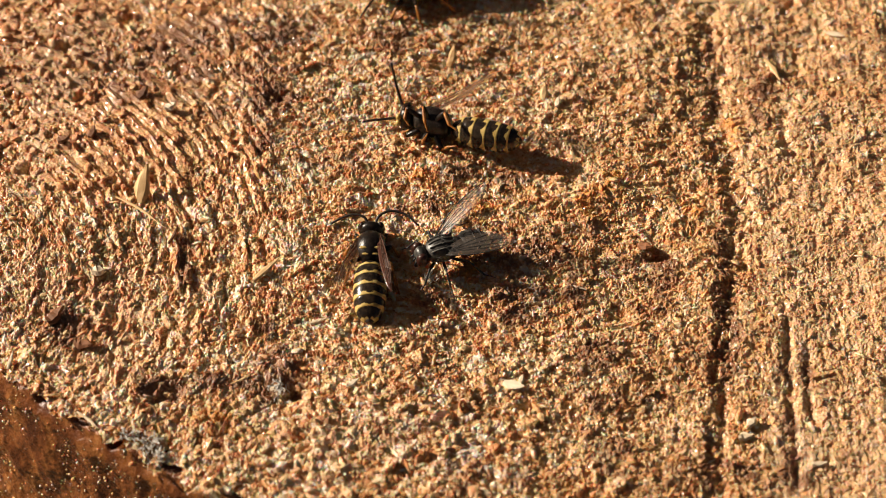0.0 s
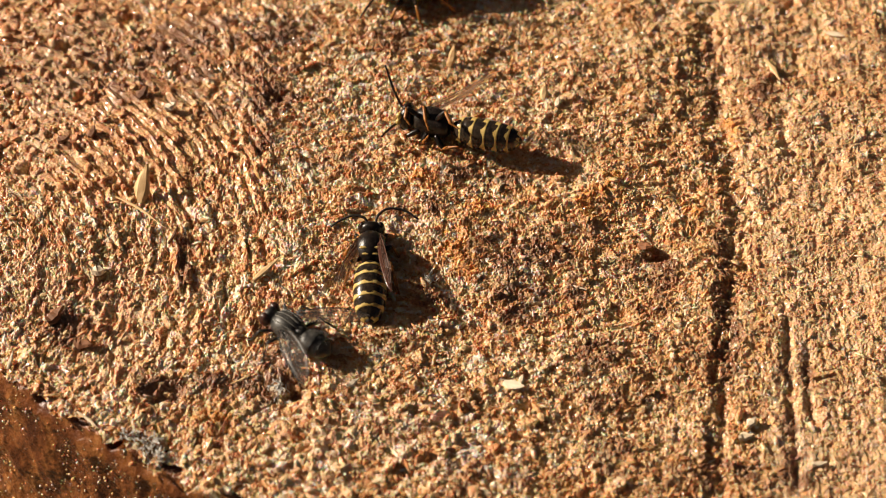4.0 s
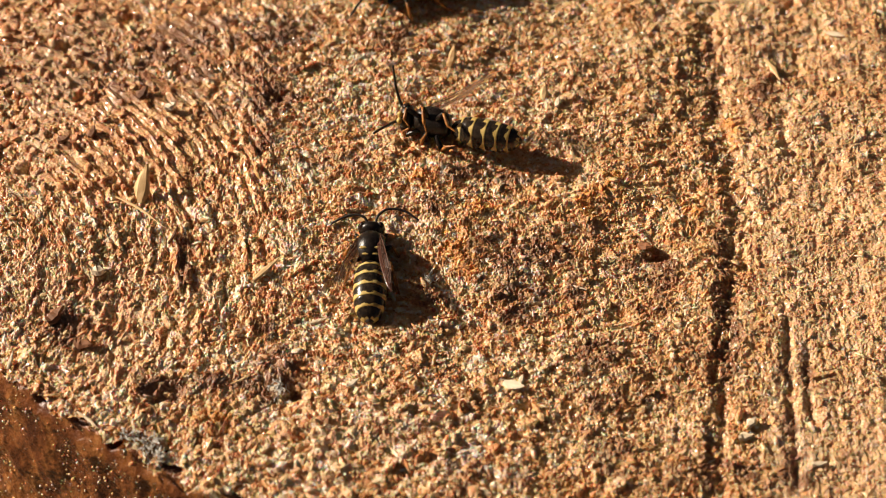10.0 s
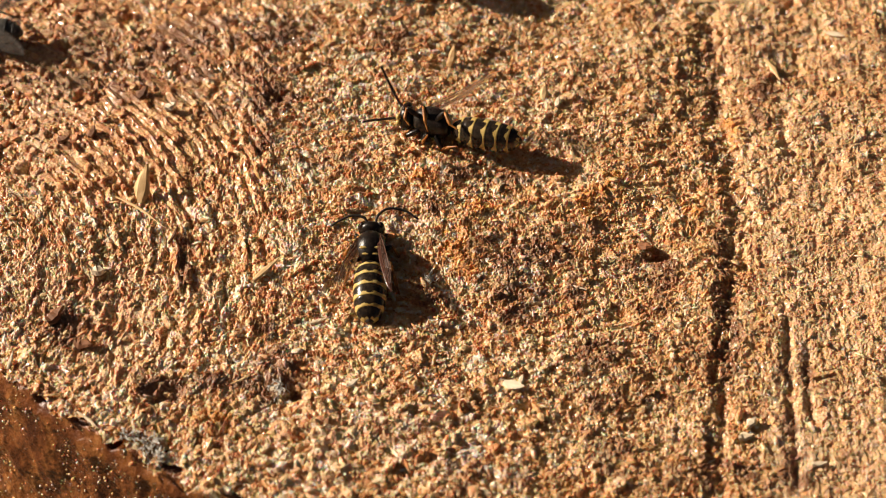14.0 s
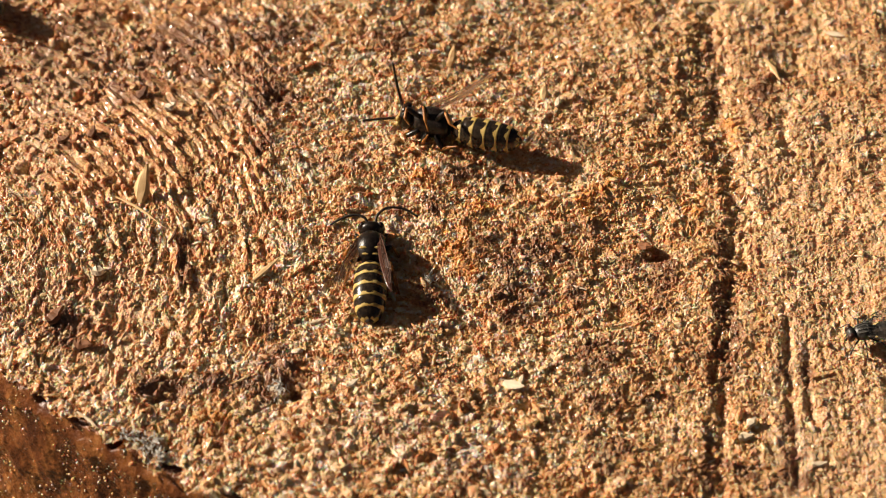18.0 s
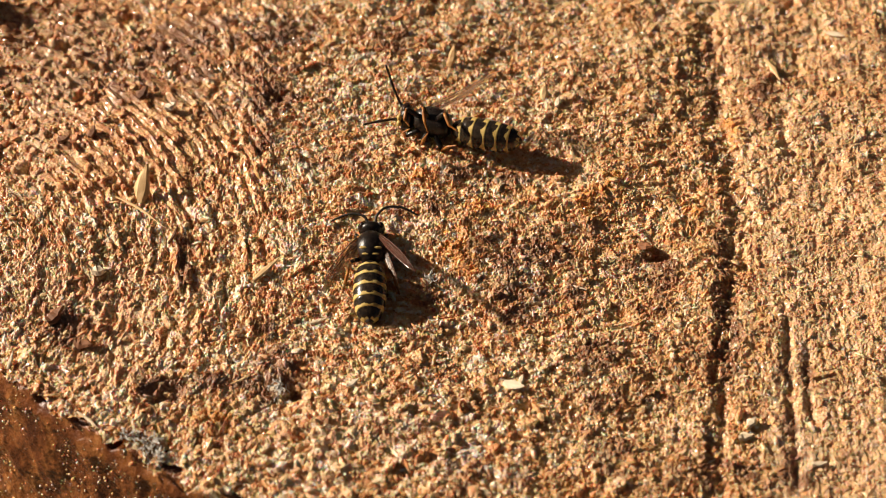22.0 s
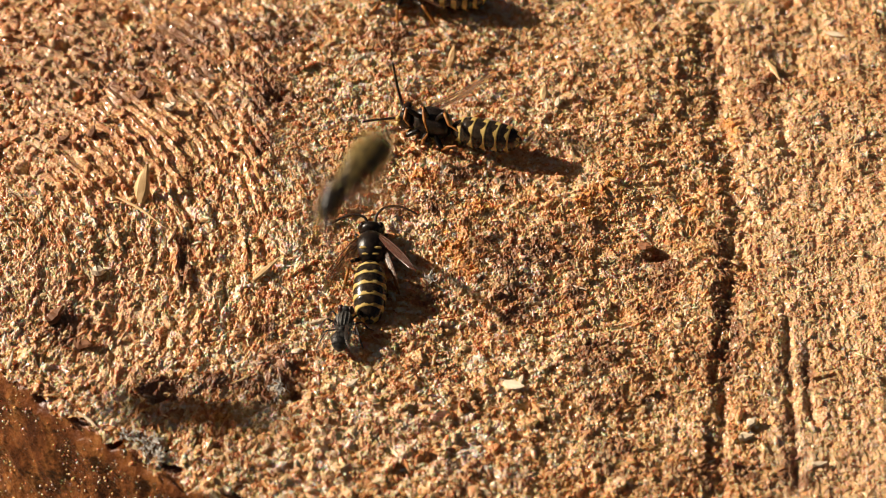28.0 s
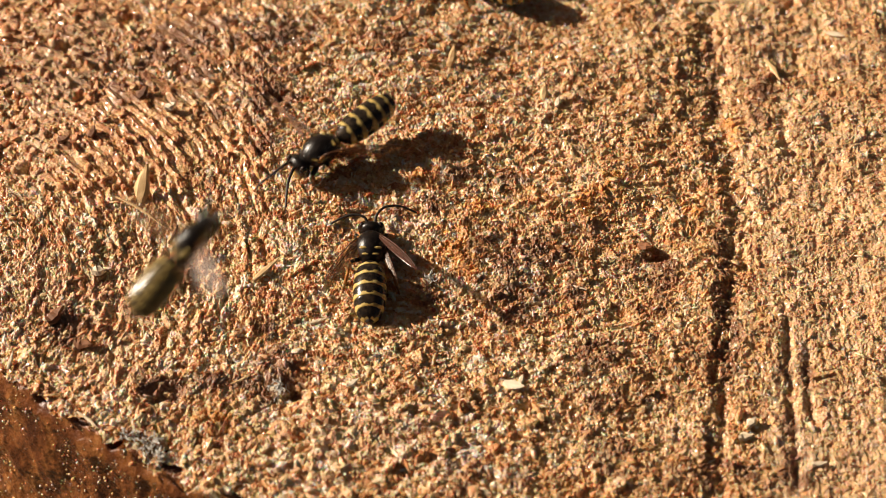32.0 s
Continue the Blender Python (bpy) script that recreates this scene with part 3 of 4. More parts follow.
def loose_crumbs(count):
    """Countable pale crumbs of wood, each an object of its own on one of eight shapes."""
    rng = np.random.default_rng(61)
    ball, tri = icosahedron()
    shapes = []
    for k in range(8):
        co = ball * (1 + rng.uniform(-0.3, 0.3, (len(ball), 1))) * np.array([rng.uniform(1.0, 1.7), 1.0, rng.uniform(0.55, 0.9)])
        shapes.append(mesh_from("wood_crumb", co, tri, CRUMB, False))
    made = 0
    while made < count:
        x, y = rng.uniform(-47, 36), rng.uniform(-31, 34)
        if math.hypot(x - CENTRE[0], y - CENTRE[1]) > RADIUS - 1.5 or rng.random() > (1.0 if y < -10 and x < 20 else 0.3):
            continue
        ob = new("wood_crumb", shapes[int(rng.integers(8))])
        size = float(np.clip(rng.lognormal(math.log(0.24), 0.28), 0.15, 0.45))
        ob.matrix_world = pose(x * MM, y * MM, (level(x, y) + 0.3 * size) * MM, *(float(a) for a in rng.uniform(-40, 40, 2)), float(rng.uniform(0, 360)))
        ob.scale = (size, size, size)
        tagged(ob, "coarse pale tan wood crumb on the cut wood", "wood crumb", "loose wood crumbs")
        made += 1


loose_crumbs(260)


# ---- insects ----
def loft(rings, n=24, pick=None):
    """A closed skin through rings (x, half width, up, down, centre z, centre y); pick(u index, angle) chooses faces."""
    bm = bmesh.new()
    rows = []
    for x, w, up, down, zc, *yc in rings:
        row = []
        for k in range(n):
            a = math.tau * k / n
            s = math.sin(a)
            row.append(bm.verts.new((x, (yc[0] if yc else 0) + w * math.cos(a), zc + (up if s > 0 else down) * s)))
        rows.append(row)
    for i, (a, b) in enumerate(zip(rows, rows[1:])):
        for k in range(n):
            if pick is None or pick(i, math.tau * (k + 0.5) / n):
                bm.faces.new((a[k], a[(k + 1) % n], b[(k + 1) % n], b[k]))
    if pick is None:
        bm.faces.new(rows[0][::-1])
        bm.faces.new(rows[-1])
    else:
        bmesh.ops.delete(bm, geom=[v for v in bm.verts if not v.link_faces], context="VERTS")
    return bm


def egg(x, y, z, rx, ry, rz, n=18, m=11, power=1.0):
    rings = []
    for i in range(m):
        a = math.pi * (0.03 + 0.94 * i / (m - 1))
        s = math.sin(a) ** power
        rings.append((x - rx * math.cos(a), ry * s, rz * s, rz * s, z, y))
    return loft(rings, n)


def tube(points, radii, n=8):
    """A tapered tube through points."""
    bm = bmesh.new()
    pts = [Vector(p) for p in points]
    rows = []
    for i, p in enumerate(pts):
        d = (pts[min(i + 1, len(pts) - 1)] - pts[max(i - 1, 0)]).normalized()
        side = d.cross(Vector((0.13, 0.21, 0.97))).normalized()
        top = side.cross(d)
        r = radii[i] if isinstance(radii, (list, tuple)) else radii
        rows.append([bm.verts.new(p + (side * math.cos(math.tau * k / n) + top * math.sin(math.tau * k / n)) * r) for k in range(n)])
    for a, b in zip(rows, rows[1:]):
        for k in range(n):
            bm.faces.new((a[k], a[(k + 1) % n], b[(k + 1) % n], b[k]))
    bm.faces.new(rows[0][::-1])
    bm.faces.new(rows[-1])
    return bm


def joined(*parts):
    out = bmesh.new()
    for bm in parts:
        me = bpy.data.meshes.new("tmp")
        bm.to_mesh(me)
        bm.free()
        out.from_mesh(me)
        bpy.data.meshes.remove(me)
    return out


def arc_points(points, n):
    """A smooth curve (Catmull-Rom) through a few points."""
    p = [Vector(q) for q in points]
    p = [p[0] * 2 - p[1]] + p + [p[-1] * 2 - p[-2]]
    out = []
    for i in range(1, len(p) - 2):
        for k in range(n):
            t = k / n
            out.append(0.5 * (2 * p[i] + (p[i + 1] - p[i - 1]) * t + (2 * p[i - 1] - 5 * p[i] + 4 * p[i + 1] - p[i + 2]) * t * t + (3 * p[i] - p[i - 1] - 3 * p[i + 1] + p[i + 2]) * t ** 3))
    return out + [p[-2]]


def wing(parent, name, root, length, front, back, turn, rise, twist, side, material, vein_material, veins=4, label="", fold=0.0):
    """A thin stiff wing from its root, along -x turned outwards (degrees); front and back are the widths before and behind its spine."""
    def place(u, v):
        w = front * (1 - (2 * u - 0.9) ** 2 * 0.75) if v > 0 else back * math.sin(math.pi * min(u * 0.9 + 0.06, 1)) ** 0.7
        w *= 1 - smooth(0.86, 1.04, u) * 0.75
        return Vector((-u * length, side * v * w, 0.12 * length * (u - u * u) - fold * abs(v) * w))
    bm = bmesh.new()
    nu, cols = 15, (-1.0, -0.6, -0.25, 0.0, 0.4, 1.0)
    sheets = []
    for dz in (0.012, -0.012):
        sheets.append([[bm.verts.new(place(i / (nu - 1), v) + Vector((0, 0, dz + 0.02 * math.sin(i * 1.9 + v * 5)))) for v in cols] for i in range(nu)])
    top, low = sheets
    for i in range(nu - 1):
        for k in range(len(cols) - 1):
            bm.faces.new((top[i][k], top[i][k + 1], top[i + 1][k + 1], top[i + 1][k]))
            bm.faces.new((low[i][k], low[i + 1][k], low[i + 1][k + 1], low[i][k + 1]))
        for k in (0, len(cols) - 1):
            bm.faces.new((top[i][k], top[i + 1][k], low[i + 1][k], low[i][k]))
    for i in (0, nu - 1):
        for k in range(len(cols) - 1):
            bm.faces.new((top[i][k], low[i][k], low[i][k + 1], top[i][k + 1]))
    bmesh.ops.scale(bm, verts=bm.verts, vec=(MM, MM, MM))
    ob = new(name, finish(bm, name, material))
    ob.parent = parent
    ob.matrix_basis = pose(root[0] * MM, root[1] * MM, root[2] * MM, twist * side, rise, -turn * side)
    tagged(ob, label=label)
    lines = []
    for k in range(veins):
        v = (1.0, 0.45, -0.1, -0.5, -0.8)[k]
        end = (0.98, 0.9, 0.92, 0.8, 0.6)[k]
        pts = [place(end * i / 9, v * (0.25 + 0.75 * (i / 9)) if k else v) + Vector((0, 0, 0.025)) for i in range(10)]
        lines.append(tube(pts, [0.075 - 0.045 * i / 9 if k == 0 else 0.036 - 0.014 * i / 9 for i in range(10)], 5))
    for a, b, u in ((1.0, 0.45, 0.6), (0.45, -0.1, 0.45), (-0.1, -0.5, 0.62)):
        lines.append(tube([place(u, a * (0.25 + 0.75 * u)) + Vector((0, 0, 0.025)), place(u + 0.05, b * (0.25 + 0.75 * u)) + Vector((0, 0, 0.025))], 0.03, 5))
    for bm in lines:
        part("vein", bm, vein_material, ob)
    return ob


def lint(label, x, y, size, seed):
    """A tuft of fine curled threads caught in the torn wood."""
    rng = np.random.default_rng(seed)
    threads = []
    for k in range(26):
        p = Vector((rng.normal(0, 0.35), rng.normal(0, 0.30), rng.uniform(0.0, 0.35))) * size
        pts = [p]
        way = Vector((rng.normal(), rng.normal(), rng.normal(0, 0.45))).normalized()
        for j in range(4):
            way = (way + Vector((rng.normal(0, 0.6), rng.normal(0, 0.6), rng.normal(0, 0.4)))).normalized()
            pts.append(pts[-1] + way * size * 0.24)
        threads.append(tube(arc_points(pts, 3), rng.uniform(0.035, 0.075), 5))
    bm = joined(*threads)
    bmesh.ops.scale(bm, verts=bm.verts, vec=(MM, MM, MM))
    ob = new("lint", finish(bm, "lint", CHIP_GREY))
    ob.location = (x * MM, y * MM, (level(x, y) + 0.15) * MM)
    return tagged(ob, label, "lint")


lint("tuft of grey-white lint at the stump edge", -30.4, -26.3, 1.7, 201)
lint("tuft of grey-white lint at the stump edge", -32.3, -25.2, 1.2, 202)
lint("tuft of grey-white lint at the stump edge", -29.2, -27.4, 1.0, 203)
lint("small tuft of grey lint in dark stained wood", -17.4, -18.7, 1.1, 204)
lint("tuft of grey lint beside the resting wasp", -1.4, -4.6, 1.0, 205)


def leg(parent, joints, thick, thigh_material, shin_material, label=""):
    """A leg: thigh from hip to knee, and under it the shin with the foot. Its origin is the hip."""
    hip, knee, ankle, toe = (Vector(j) for j in joints)
    thigh = part("leg", tube([hip, hip.lerp(knee, 0.15), hip.lerp(knee, 0.5), hip.lerp(knee, 0.9), knee], [thick * 0.7, thick, thick * 1.1, thick * 0.85, thick * 0.6]), thigh_material, parent, label, at=hip)
    foot = [ankle.lerp(toe, k / 5) + Vector((0, 0, 0.05 * (k % 2))) for k in range(1, 6)]
    bm = joined(tube([knee, knee.lerp(ankle, 0.3), knee.lerp(ankle, 0.85), ankle, *foot], [thick * 0.5, thick * 0.62, thick * 0.72, thick * 0.55] + [thick * 0.42, thick * 0.36, thick * 0.4, thick * 0.32, thick * 0.25]),
                tube([ankle, ankle + Vector((0.05, 0, -0.22)) * thick / 0.25], [thick * 0.2, 0.01], 5))
    bmesh.ops.translate(bm, verts=bm.verts, vec=-hip)
    part("shin", bm, shin_material, thigh)
    return thigh


def wasp(label, antennae, legs, wings, s=1.0, droop=0.0, thigh=None, slim=1.0, broad=1.0):
    """A small wasp facing +x, its feet at z = 0. droop bends the tail down. Returns the thing and its moving parts."""
    base = tagged(new("wasp"), label, "wasp", group="wasps on the stump")
    thorax = [(-2.3, 0.35, 0.35, 0.35, 2.15), (-2.15, 0.85, 0.7, 0.8, 2.2), (-1.7, 1.25, 1.05, 1.15, 2.3), (-1.0, 1.5, 1.35, 1.3, 2.4), (-0.2, 1.62, 1.5, 1.35, 2.45), (0.6, 1.58, 1.45, 1.3, 2.45),
              (1.3, 1.38, 1.2, 1.15, 2.4), (1.8, 1.05, 0.85, 0.9, 2.35), (2.1, 0.6, 0.5, 0.55, 2.3), (2.2, 0.3, 0.25, 0.3, 2.3)]
    thorax = [(x, w * 0.93 * broad, up * 0.97 * (0.4 + 0.6 * broad), down * (0.4 + 0.6 * broad), z) for x, w, up, down, z in thorax]
    fine = []
    for a, b in zip(thorax, thorax[1:]):
        fine += [tuple(p + (q - p) * k / 2 for p, q in zip(a, b)) for k in range(2)]
    body = part("thorax", loft(fine + [thorax[-1]], 26), HAIRY, base, "black hairy thorax")
    collar = joined(*[tube(arc_points([(0.6, sgn * 1.40 * broad, 2.5), (1.25, sgn * 1.16 * broad, 2.92), (1.75, sgn * 0.65, 3.05)], 5), [0.03, 0.07, 0.09, 0.1, 0.1, 0.1, 0.1, 0.09, 0.08, 0.06, 0.03], 6) for sgn in (1, -1)])
    part("yellow_collar", collar, YELLOW, body)
    for y in (0.55, -0.55):
        part("yellow_spot", egg(-1.20, y * 1.25, 2.22 + 1.13 * (0.4 + 0.6 * broad), 0.20, 0.66, 0.17, 12, 7), YELLOW, body)
        part("yellow_spot", egg(-1.85, y * 0.95, 2.15 + 0.82 * (0.4 + 0.6 * broad), 0.16, 0.52, 0.17, 12, 7), YELLOW, body)
    for y in (1.25, -1.25):
        part("wing_base", egg(0.75, y * broad, 3.1, 0.32, 0.26, 0.2, 10, 7), AMBER, body)
    # fine hair on the back
    rng = np.random.default_rng(77)
    hair = []
    for k in range(260):
        a, x = rng.uniform(0, math.tau), rng.uniform(-1.5, 1.7)
        w = np.interp(x, [r[0] for r in thorax], [r[1] for r in thorax])
        up = np.interp(x, [r[0] for r in thorax], [r[2] for r in thorax])
        p = Vector((x, w * math.cos(a), 2.42 + up * math.sin(a)))
        d = Vector((rng.normal(-0.2, 0.4), math.cos(a) + rng.normal(0, 0.3), math.sin(a) + rng.normal(0, 0.3))).normalized()
        hair.append(tube([p, p + d * rng.uniform(0.25, 0.5)], [0.018, 0.006], 3))
    part("hair", joined(*hair), ANTENNA, body)

    head = part("head", egg(2.85, 0, 2.25, 0.80, 1.48, 1.26, 22, 13, 0.8), HAIRY, base, "black head with a yellow face", at=(2.2, 0, 2.3))
    off = (-2.2, 0, -2.3)

    def on_head(name, bm, material):
        bmesh.ops.translate(bm, verts=bm.verts, vec=off)
        part(name, bm, material, head)
    for y in (1, -1):
        on_head("eye", egg(3.0, y * 1.10, 2.38, 0.55, 0.5, 0.98, 14, 11), DARK_EYE)
        on_head("mandible", egg(3.45, y * 0.35, 1.12, 0.3, 0.36, 0.3, 10, 7), YELLOW)
        on_head("yellow_spot", egg(3.05, y * 1.0, 2.95, 0.3, 0.22, 0.12, 8, 7), YELLOW)
    on_head("face_shield", egg(3.5, 0, 1.75, 0.28, 0.62, 0.62, 12, 9), YELLOW)
    on_head("yellow_spot", egg(3.55, 0, 2.55, 0.16, 0.3, 0.2, 8, 7), YELLOW)

    # tail: six overlapping rings with wavy yellow rear margins
    cuts = [-2.45, -3.75, -5.15, -6.55, -7.85, -9.0, -9.95]

    def girth(x):
        return np.interp(-x, [2.3, 2.7, 3.3, 4.3, 5.6, 7.0, 8.1, 9.0, 9.7, 10.1], [0.22, 0.95, 1.66, 2.00, 2.14, 2.14, 2.02, 1.72, 1.24, 0.5]) * slim

    def sag(x):
        return 2.15 - droop * (-(x + 2.4) / 7) ** 2 * 2.2 - 0.12 * (-(x + 2.4) / 7)
    for i, (a, b) in enumerate(zip(cuts, cuts[1:])):
        m = 22
        rings = []
        for k in range(m + 1):
            u = k / m
            x = a + (b - a - 0.08) * u
            g = girth(x) * (1 + 0.035 * u) * (1.0 if u < 0.96 else 0.97)
            rings.append((x, g, g * 0.86, g * 0.8, sag(x)))
        x = b - 0.08
        rings.append((x + 0.02, girth(x) * 0.85, girth(x) * 0.72, girth(x) * 0.68, sag(x)))
        edge = [0.70, 0.70, 0.70, 0.70, 0.72, 0.84][i]

        def banded(row, ang, edge=edge):
            wave = 0.13 * abs(math.cos(ang)) ** 2 - 0.16 * math.exp(-((ang - math.pi / 2) / 0.22) ** 2)
            wave -= 0.12 * math.exp(-((abs(ang - math.pi / 2) - 0.75) / 0.2) ** 2)
            if math.sin(ang) < -0.3:
                wave = 0.26 * math.exp(-((abs(ang - 1.5 * math.pi) - 0.60) / 0.25) ** 2) - 0.16
            return (row + 0.5) / m > edge - wave
        seg = part("tail_ring", loft(rings, 64, lambda r, g, f=banded: not f(r, g)), BLACK, base, "glossy black tail ring with a yellow margin")
        part("yellow_band", loft(rings, 64, banded), YELLOW, seg)
    part("sting_tip", egg(-9.85, 0, sag(-9.85), 0.45, 0.62 * slim, 0.52 * slim, 12, 9), ANTENNA, base)

    made = {"head": head, "antenna": [], "leg": [], "wing": []}
    for pts in antennae:
        curve = arc_points(pts, 6)
        radii = [0.17 if k < 7 else 0.155 - 0.05 * (k / len(curve)) ** 3 + 0.008 * (k % 2) for k in range(len(curve))]
        made["antenna"].append(part("antenna", tube(curve, radii, 8), ANTENNA, base, at=pts[0]))
    for joints in legs:
        made["leg"].append(leg(base, joints, 0.28, thigh or BLACK, AMBER, "dark leg with a long amber shin" if thigh else "dark leg with an amber shin"))
    for row in wings:
        made["wing"].append(wing(base, "wing", *row[:8], row[8] if len(row) > 8 else WASP_WING, WASP_VEIN, 4, "smoky amber wing"))
    base.scale = (s, s, s)
    return base, made


def standing_legs(spread=1.0, low=0.0):
    rows = []
    for sgn in (1, -1):
        rows.append([(1.1, sgn * 0.9, 1.5), (2.4, sgn * 2.4 * spread, 2.0), (3.4, sgn * 3.0 * spread, 0.5 - low), (4.4, sgn * 3.3 * spread, 0.15 - low)])
        rows.append([(0.0, sgn * 1.0, 1.4), (0.3, sgn * 3.1 * spread, 2.2), (0.1, sgn * 4.4 * spread, 0.5 - low), (0.0, sgn * 5.6 * spread, 0.15 - low)])
        rows.append([(-1.0, sgn * 1.0, 1.4), (-2.6, sgn * 2.9 * spread, 2.5), (-4.4, sgn * 3.9 * spread, 0.6 - low), (-5.9, sgn * 4.5 * spread, 0.15 - low)])
    return rows


def side_wings(turn, rise, hind_turn, hind_rise, twist=0):
    rows = []
    for sgn in (1, -1):
        rows.append(((0.7, sgn * 1.4, 3.15), 8.6, 0.55, 0.95, turn, rise, twist, sgn))
        rows.append(((-0.3, sgn * 1.4, 3.0), 6.2, 0.4, 1.0, hind_turn, hind_rise, twist, sgn))
    return rows


def fly(label, s=1.0, spread=34, group="flies on the stump"):
    """A grey bristly fly facing +x, its feet at z = 0."""
    base = tagged(new("fly"), label, "fly", group=group)
    body = part("thorax", loft([(-1.75, 0.3, 0.3, 0.3, 2.0), (-1.6, 0.8, 0.6, 0.7, 2.0), (-1.0, 1.2, 1.0, 1.0, 2.05), (-0.2, 1.38, 1.2, 1.1, 2.1), (0.6, 1.32, 1.12, 1.05, 2.1), (1.2, 1.05, 0.85, 0.9, 2.05), (1.55, 0.6, 0.5, 0.55, 2.0), (1.65, 0.3, 0.25, 0.3, 2.0)], 22), FLY_GREY, base, "grey thorax with pale dusty stripes")
    for y in (-0.8, -0.28, 0.28, 0.8):
        pts = [(x, y * (1 - 0.12 * x * x), 2.08 + h * math.sqrt(max(0.05, 1 - (y / 1.42) ** 2))) for x, h in ((-1.2, 0.93), (-0.6, 1.15), (0.1, 1.24), (0.7, 1.14), (1.2, 0.9))]
        part("dust_stripe", tube(arc_points(pts, 3), 0.075, 6), FLY_PALE, body)
    part("shield", egg(-1.55, 0, 2.5, 0.5, 0.62, 0.4, 14, 9), FLY_GREY, body)
    tail = part("abdomen", loft([(-1.6, 0.4, 0.35, 0.4, 1.9), (-1.9, 0.95, 0.75, 0.8, 1.9), (-2.5, 1.32, 1.0, 1.0, 1.85), (-3.2, 1.4, 1.05, 1.05, 1.8), (-3.9, 1.2, 0.9, 0.9, 1.7), (-4.5, 0.8, 0.6, 0.6, 1.62), (-4.85, 0.35, 0.28, 0.28, 1.58), (-4.95, 0.1, 0.1, 0.1, 1.57)], 22), FLY_GREY, base, "dark grey mottled abdomen")
    for x, w in ((-2.5, 1.33), (-3.25, 1.4), (-4.0, 1.15)):
        part("dark_seam", loft([(x + 0.05, w * 0.97, w * 0.74, w * 0.74, 1.83), (x, w * 1.02, w * 0.77, w * 0.77, 1.83), (x - 0.1, w * 0.98, w * 0.74, w * 0.74, 1.82)], 22), FLY_BLACK, tail)
    head = part("head", egg(2.05, 0, 2.0, 0.62, 1.05, 0.95, 18, 11), FLY_GREY, base, "small head with red-brown eyes")
    for y in (0.72, -0.72):
        part("eye", egg(2.12, y, 2.12, 0.6, 0.52, 0.82, 14, 11), FLY_EYE, head)
        part("feeler", tube([(2.6, y * 0.25, 2.15), (2.85, y * 0.35, 1.95), (2.95, y * 0.4, 1.7)], [0.06, 0.09, 0.04], 6), FLY_BLACK, head)
    part("proboscis", tube([(2.4, 0, 1.4), (2.5, 0, 0.9), (2.55, 0, 0.6)], [0.16, 0.13, 0.2], 8), FLY_BLACK, head)
    rng = np.random.default_rng(9)
    hair = []
    for k in range(130):
        back = rng.random() < 0.45
        x = rng.uniform(-4.7, -2.0) if back else rng.uniform(-1.6, 1.4)
        a = rng.uniform(0.15, 2.99)
        w = 1.3 * (1 - ((x + 3.1) / 2.1) ** 2 * 0.6) if back else 1.36 * (1 - (x / 2.1) ** 2 * 0.5)
        p = Vector((x, w * math.cos(a), (1.8 + w * 0.74 * math.sin(a)) if back else (2.08 + w * 0.86 * math.sin(a))))
        d = Vector((rng.normal(-0.8, 0.3), math.cos(a), math.sin(a) + 0.1)).normalized()
        hair.append(tube([p, p + d * rng.uniform(0.35, 0.75)], [0.028, 0.008], 3))
    part("bristles", joined(*hair), FLY_BLACK, body)
    wings = []
    for sgn in (1, -1):
        wings.append(wing(base, "wing", (-0.1, sgn * 1.05, 2.75), 6.9, 0.70, 1.40, spread, 3, -14, sgn, FLY_WING, FLY_BLACK, 5, "clear grey veined wing"))
        for hip, knee, ankle, toe in (((0.9, 0.7, 1.3), (1.9, 1.9, 1.8), (2.5, 2.4, 0.5), (3.1, 2.6, 0.12)), ((0.1, 0.8, 1.2), (0.4, 2.6, 1.9), (0.3, 3.5, 0.5), (0.3, 4.3, 0.12)), ((-0.8, 0.8, 1.2), (-2.0, 2.4, 2.1), (-3.2, 3.2, 0.5), (-4.2, 3.6, 0.12))):
            leg(base, [(p[0], sgn * p[1], p[2]) for p in (hip, knee, ankle, toe)], 0.15, FLY_BLACK, FLY_BLACK, "thin black leg")
    base.scale = (s, s, s)
    return base, wings


# ---- the insects, each one in its place ----
REST_ANTENNAE = [[(3.3, 0.45, 2.9), (3.9, 0.9, 3.4), (4.2, 2.2, 3.5), (3.9, 3.6, 3.2), (3.3, 4.9, 2.8)], [(3.3, -0.45, 2.9), (4.1, -0.8, 3.5), (4.9, -2.0, 3.8), (4.8, -3.9, 3.6), (3.9, -5.6, 3.0)]]
OPEN_ANTENNAE = [[(3.3, 0.45, 2.9), (4.1, 0.8, 3.1), (5.4, 1.9, 3.1), (6.6, 3.0, 2.9), (7.4, 3.8, 2.6)], [(3.3, -0.45, 2.9), (4.1, -0.8, 3.1), (5.4, -1.9, 3.1), (6.6, -3.0, 2.9), (7.4, -3.8, 2.6)]]
FALLEN_ANTENNAE = [[(3.3, 0.45, 2.9), (3.9, 1.0, 3.1), (4.6, 2.6, 3.2), (5.0, 4.2, 3.1), (5.3, 5.6, 2.9)], [(3.3, -0.45, 2.9), (4.1, -0.6, 2.7), (5.3, -0.7, 2.0), (6.5, -0.8, 1.2), (7.4, -0.9, 0.5)]]
CURLED_LEGS = []
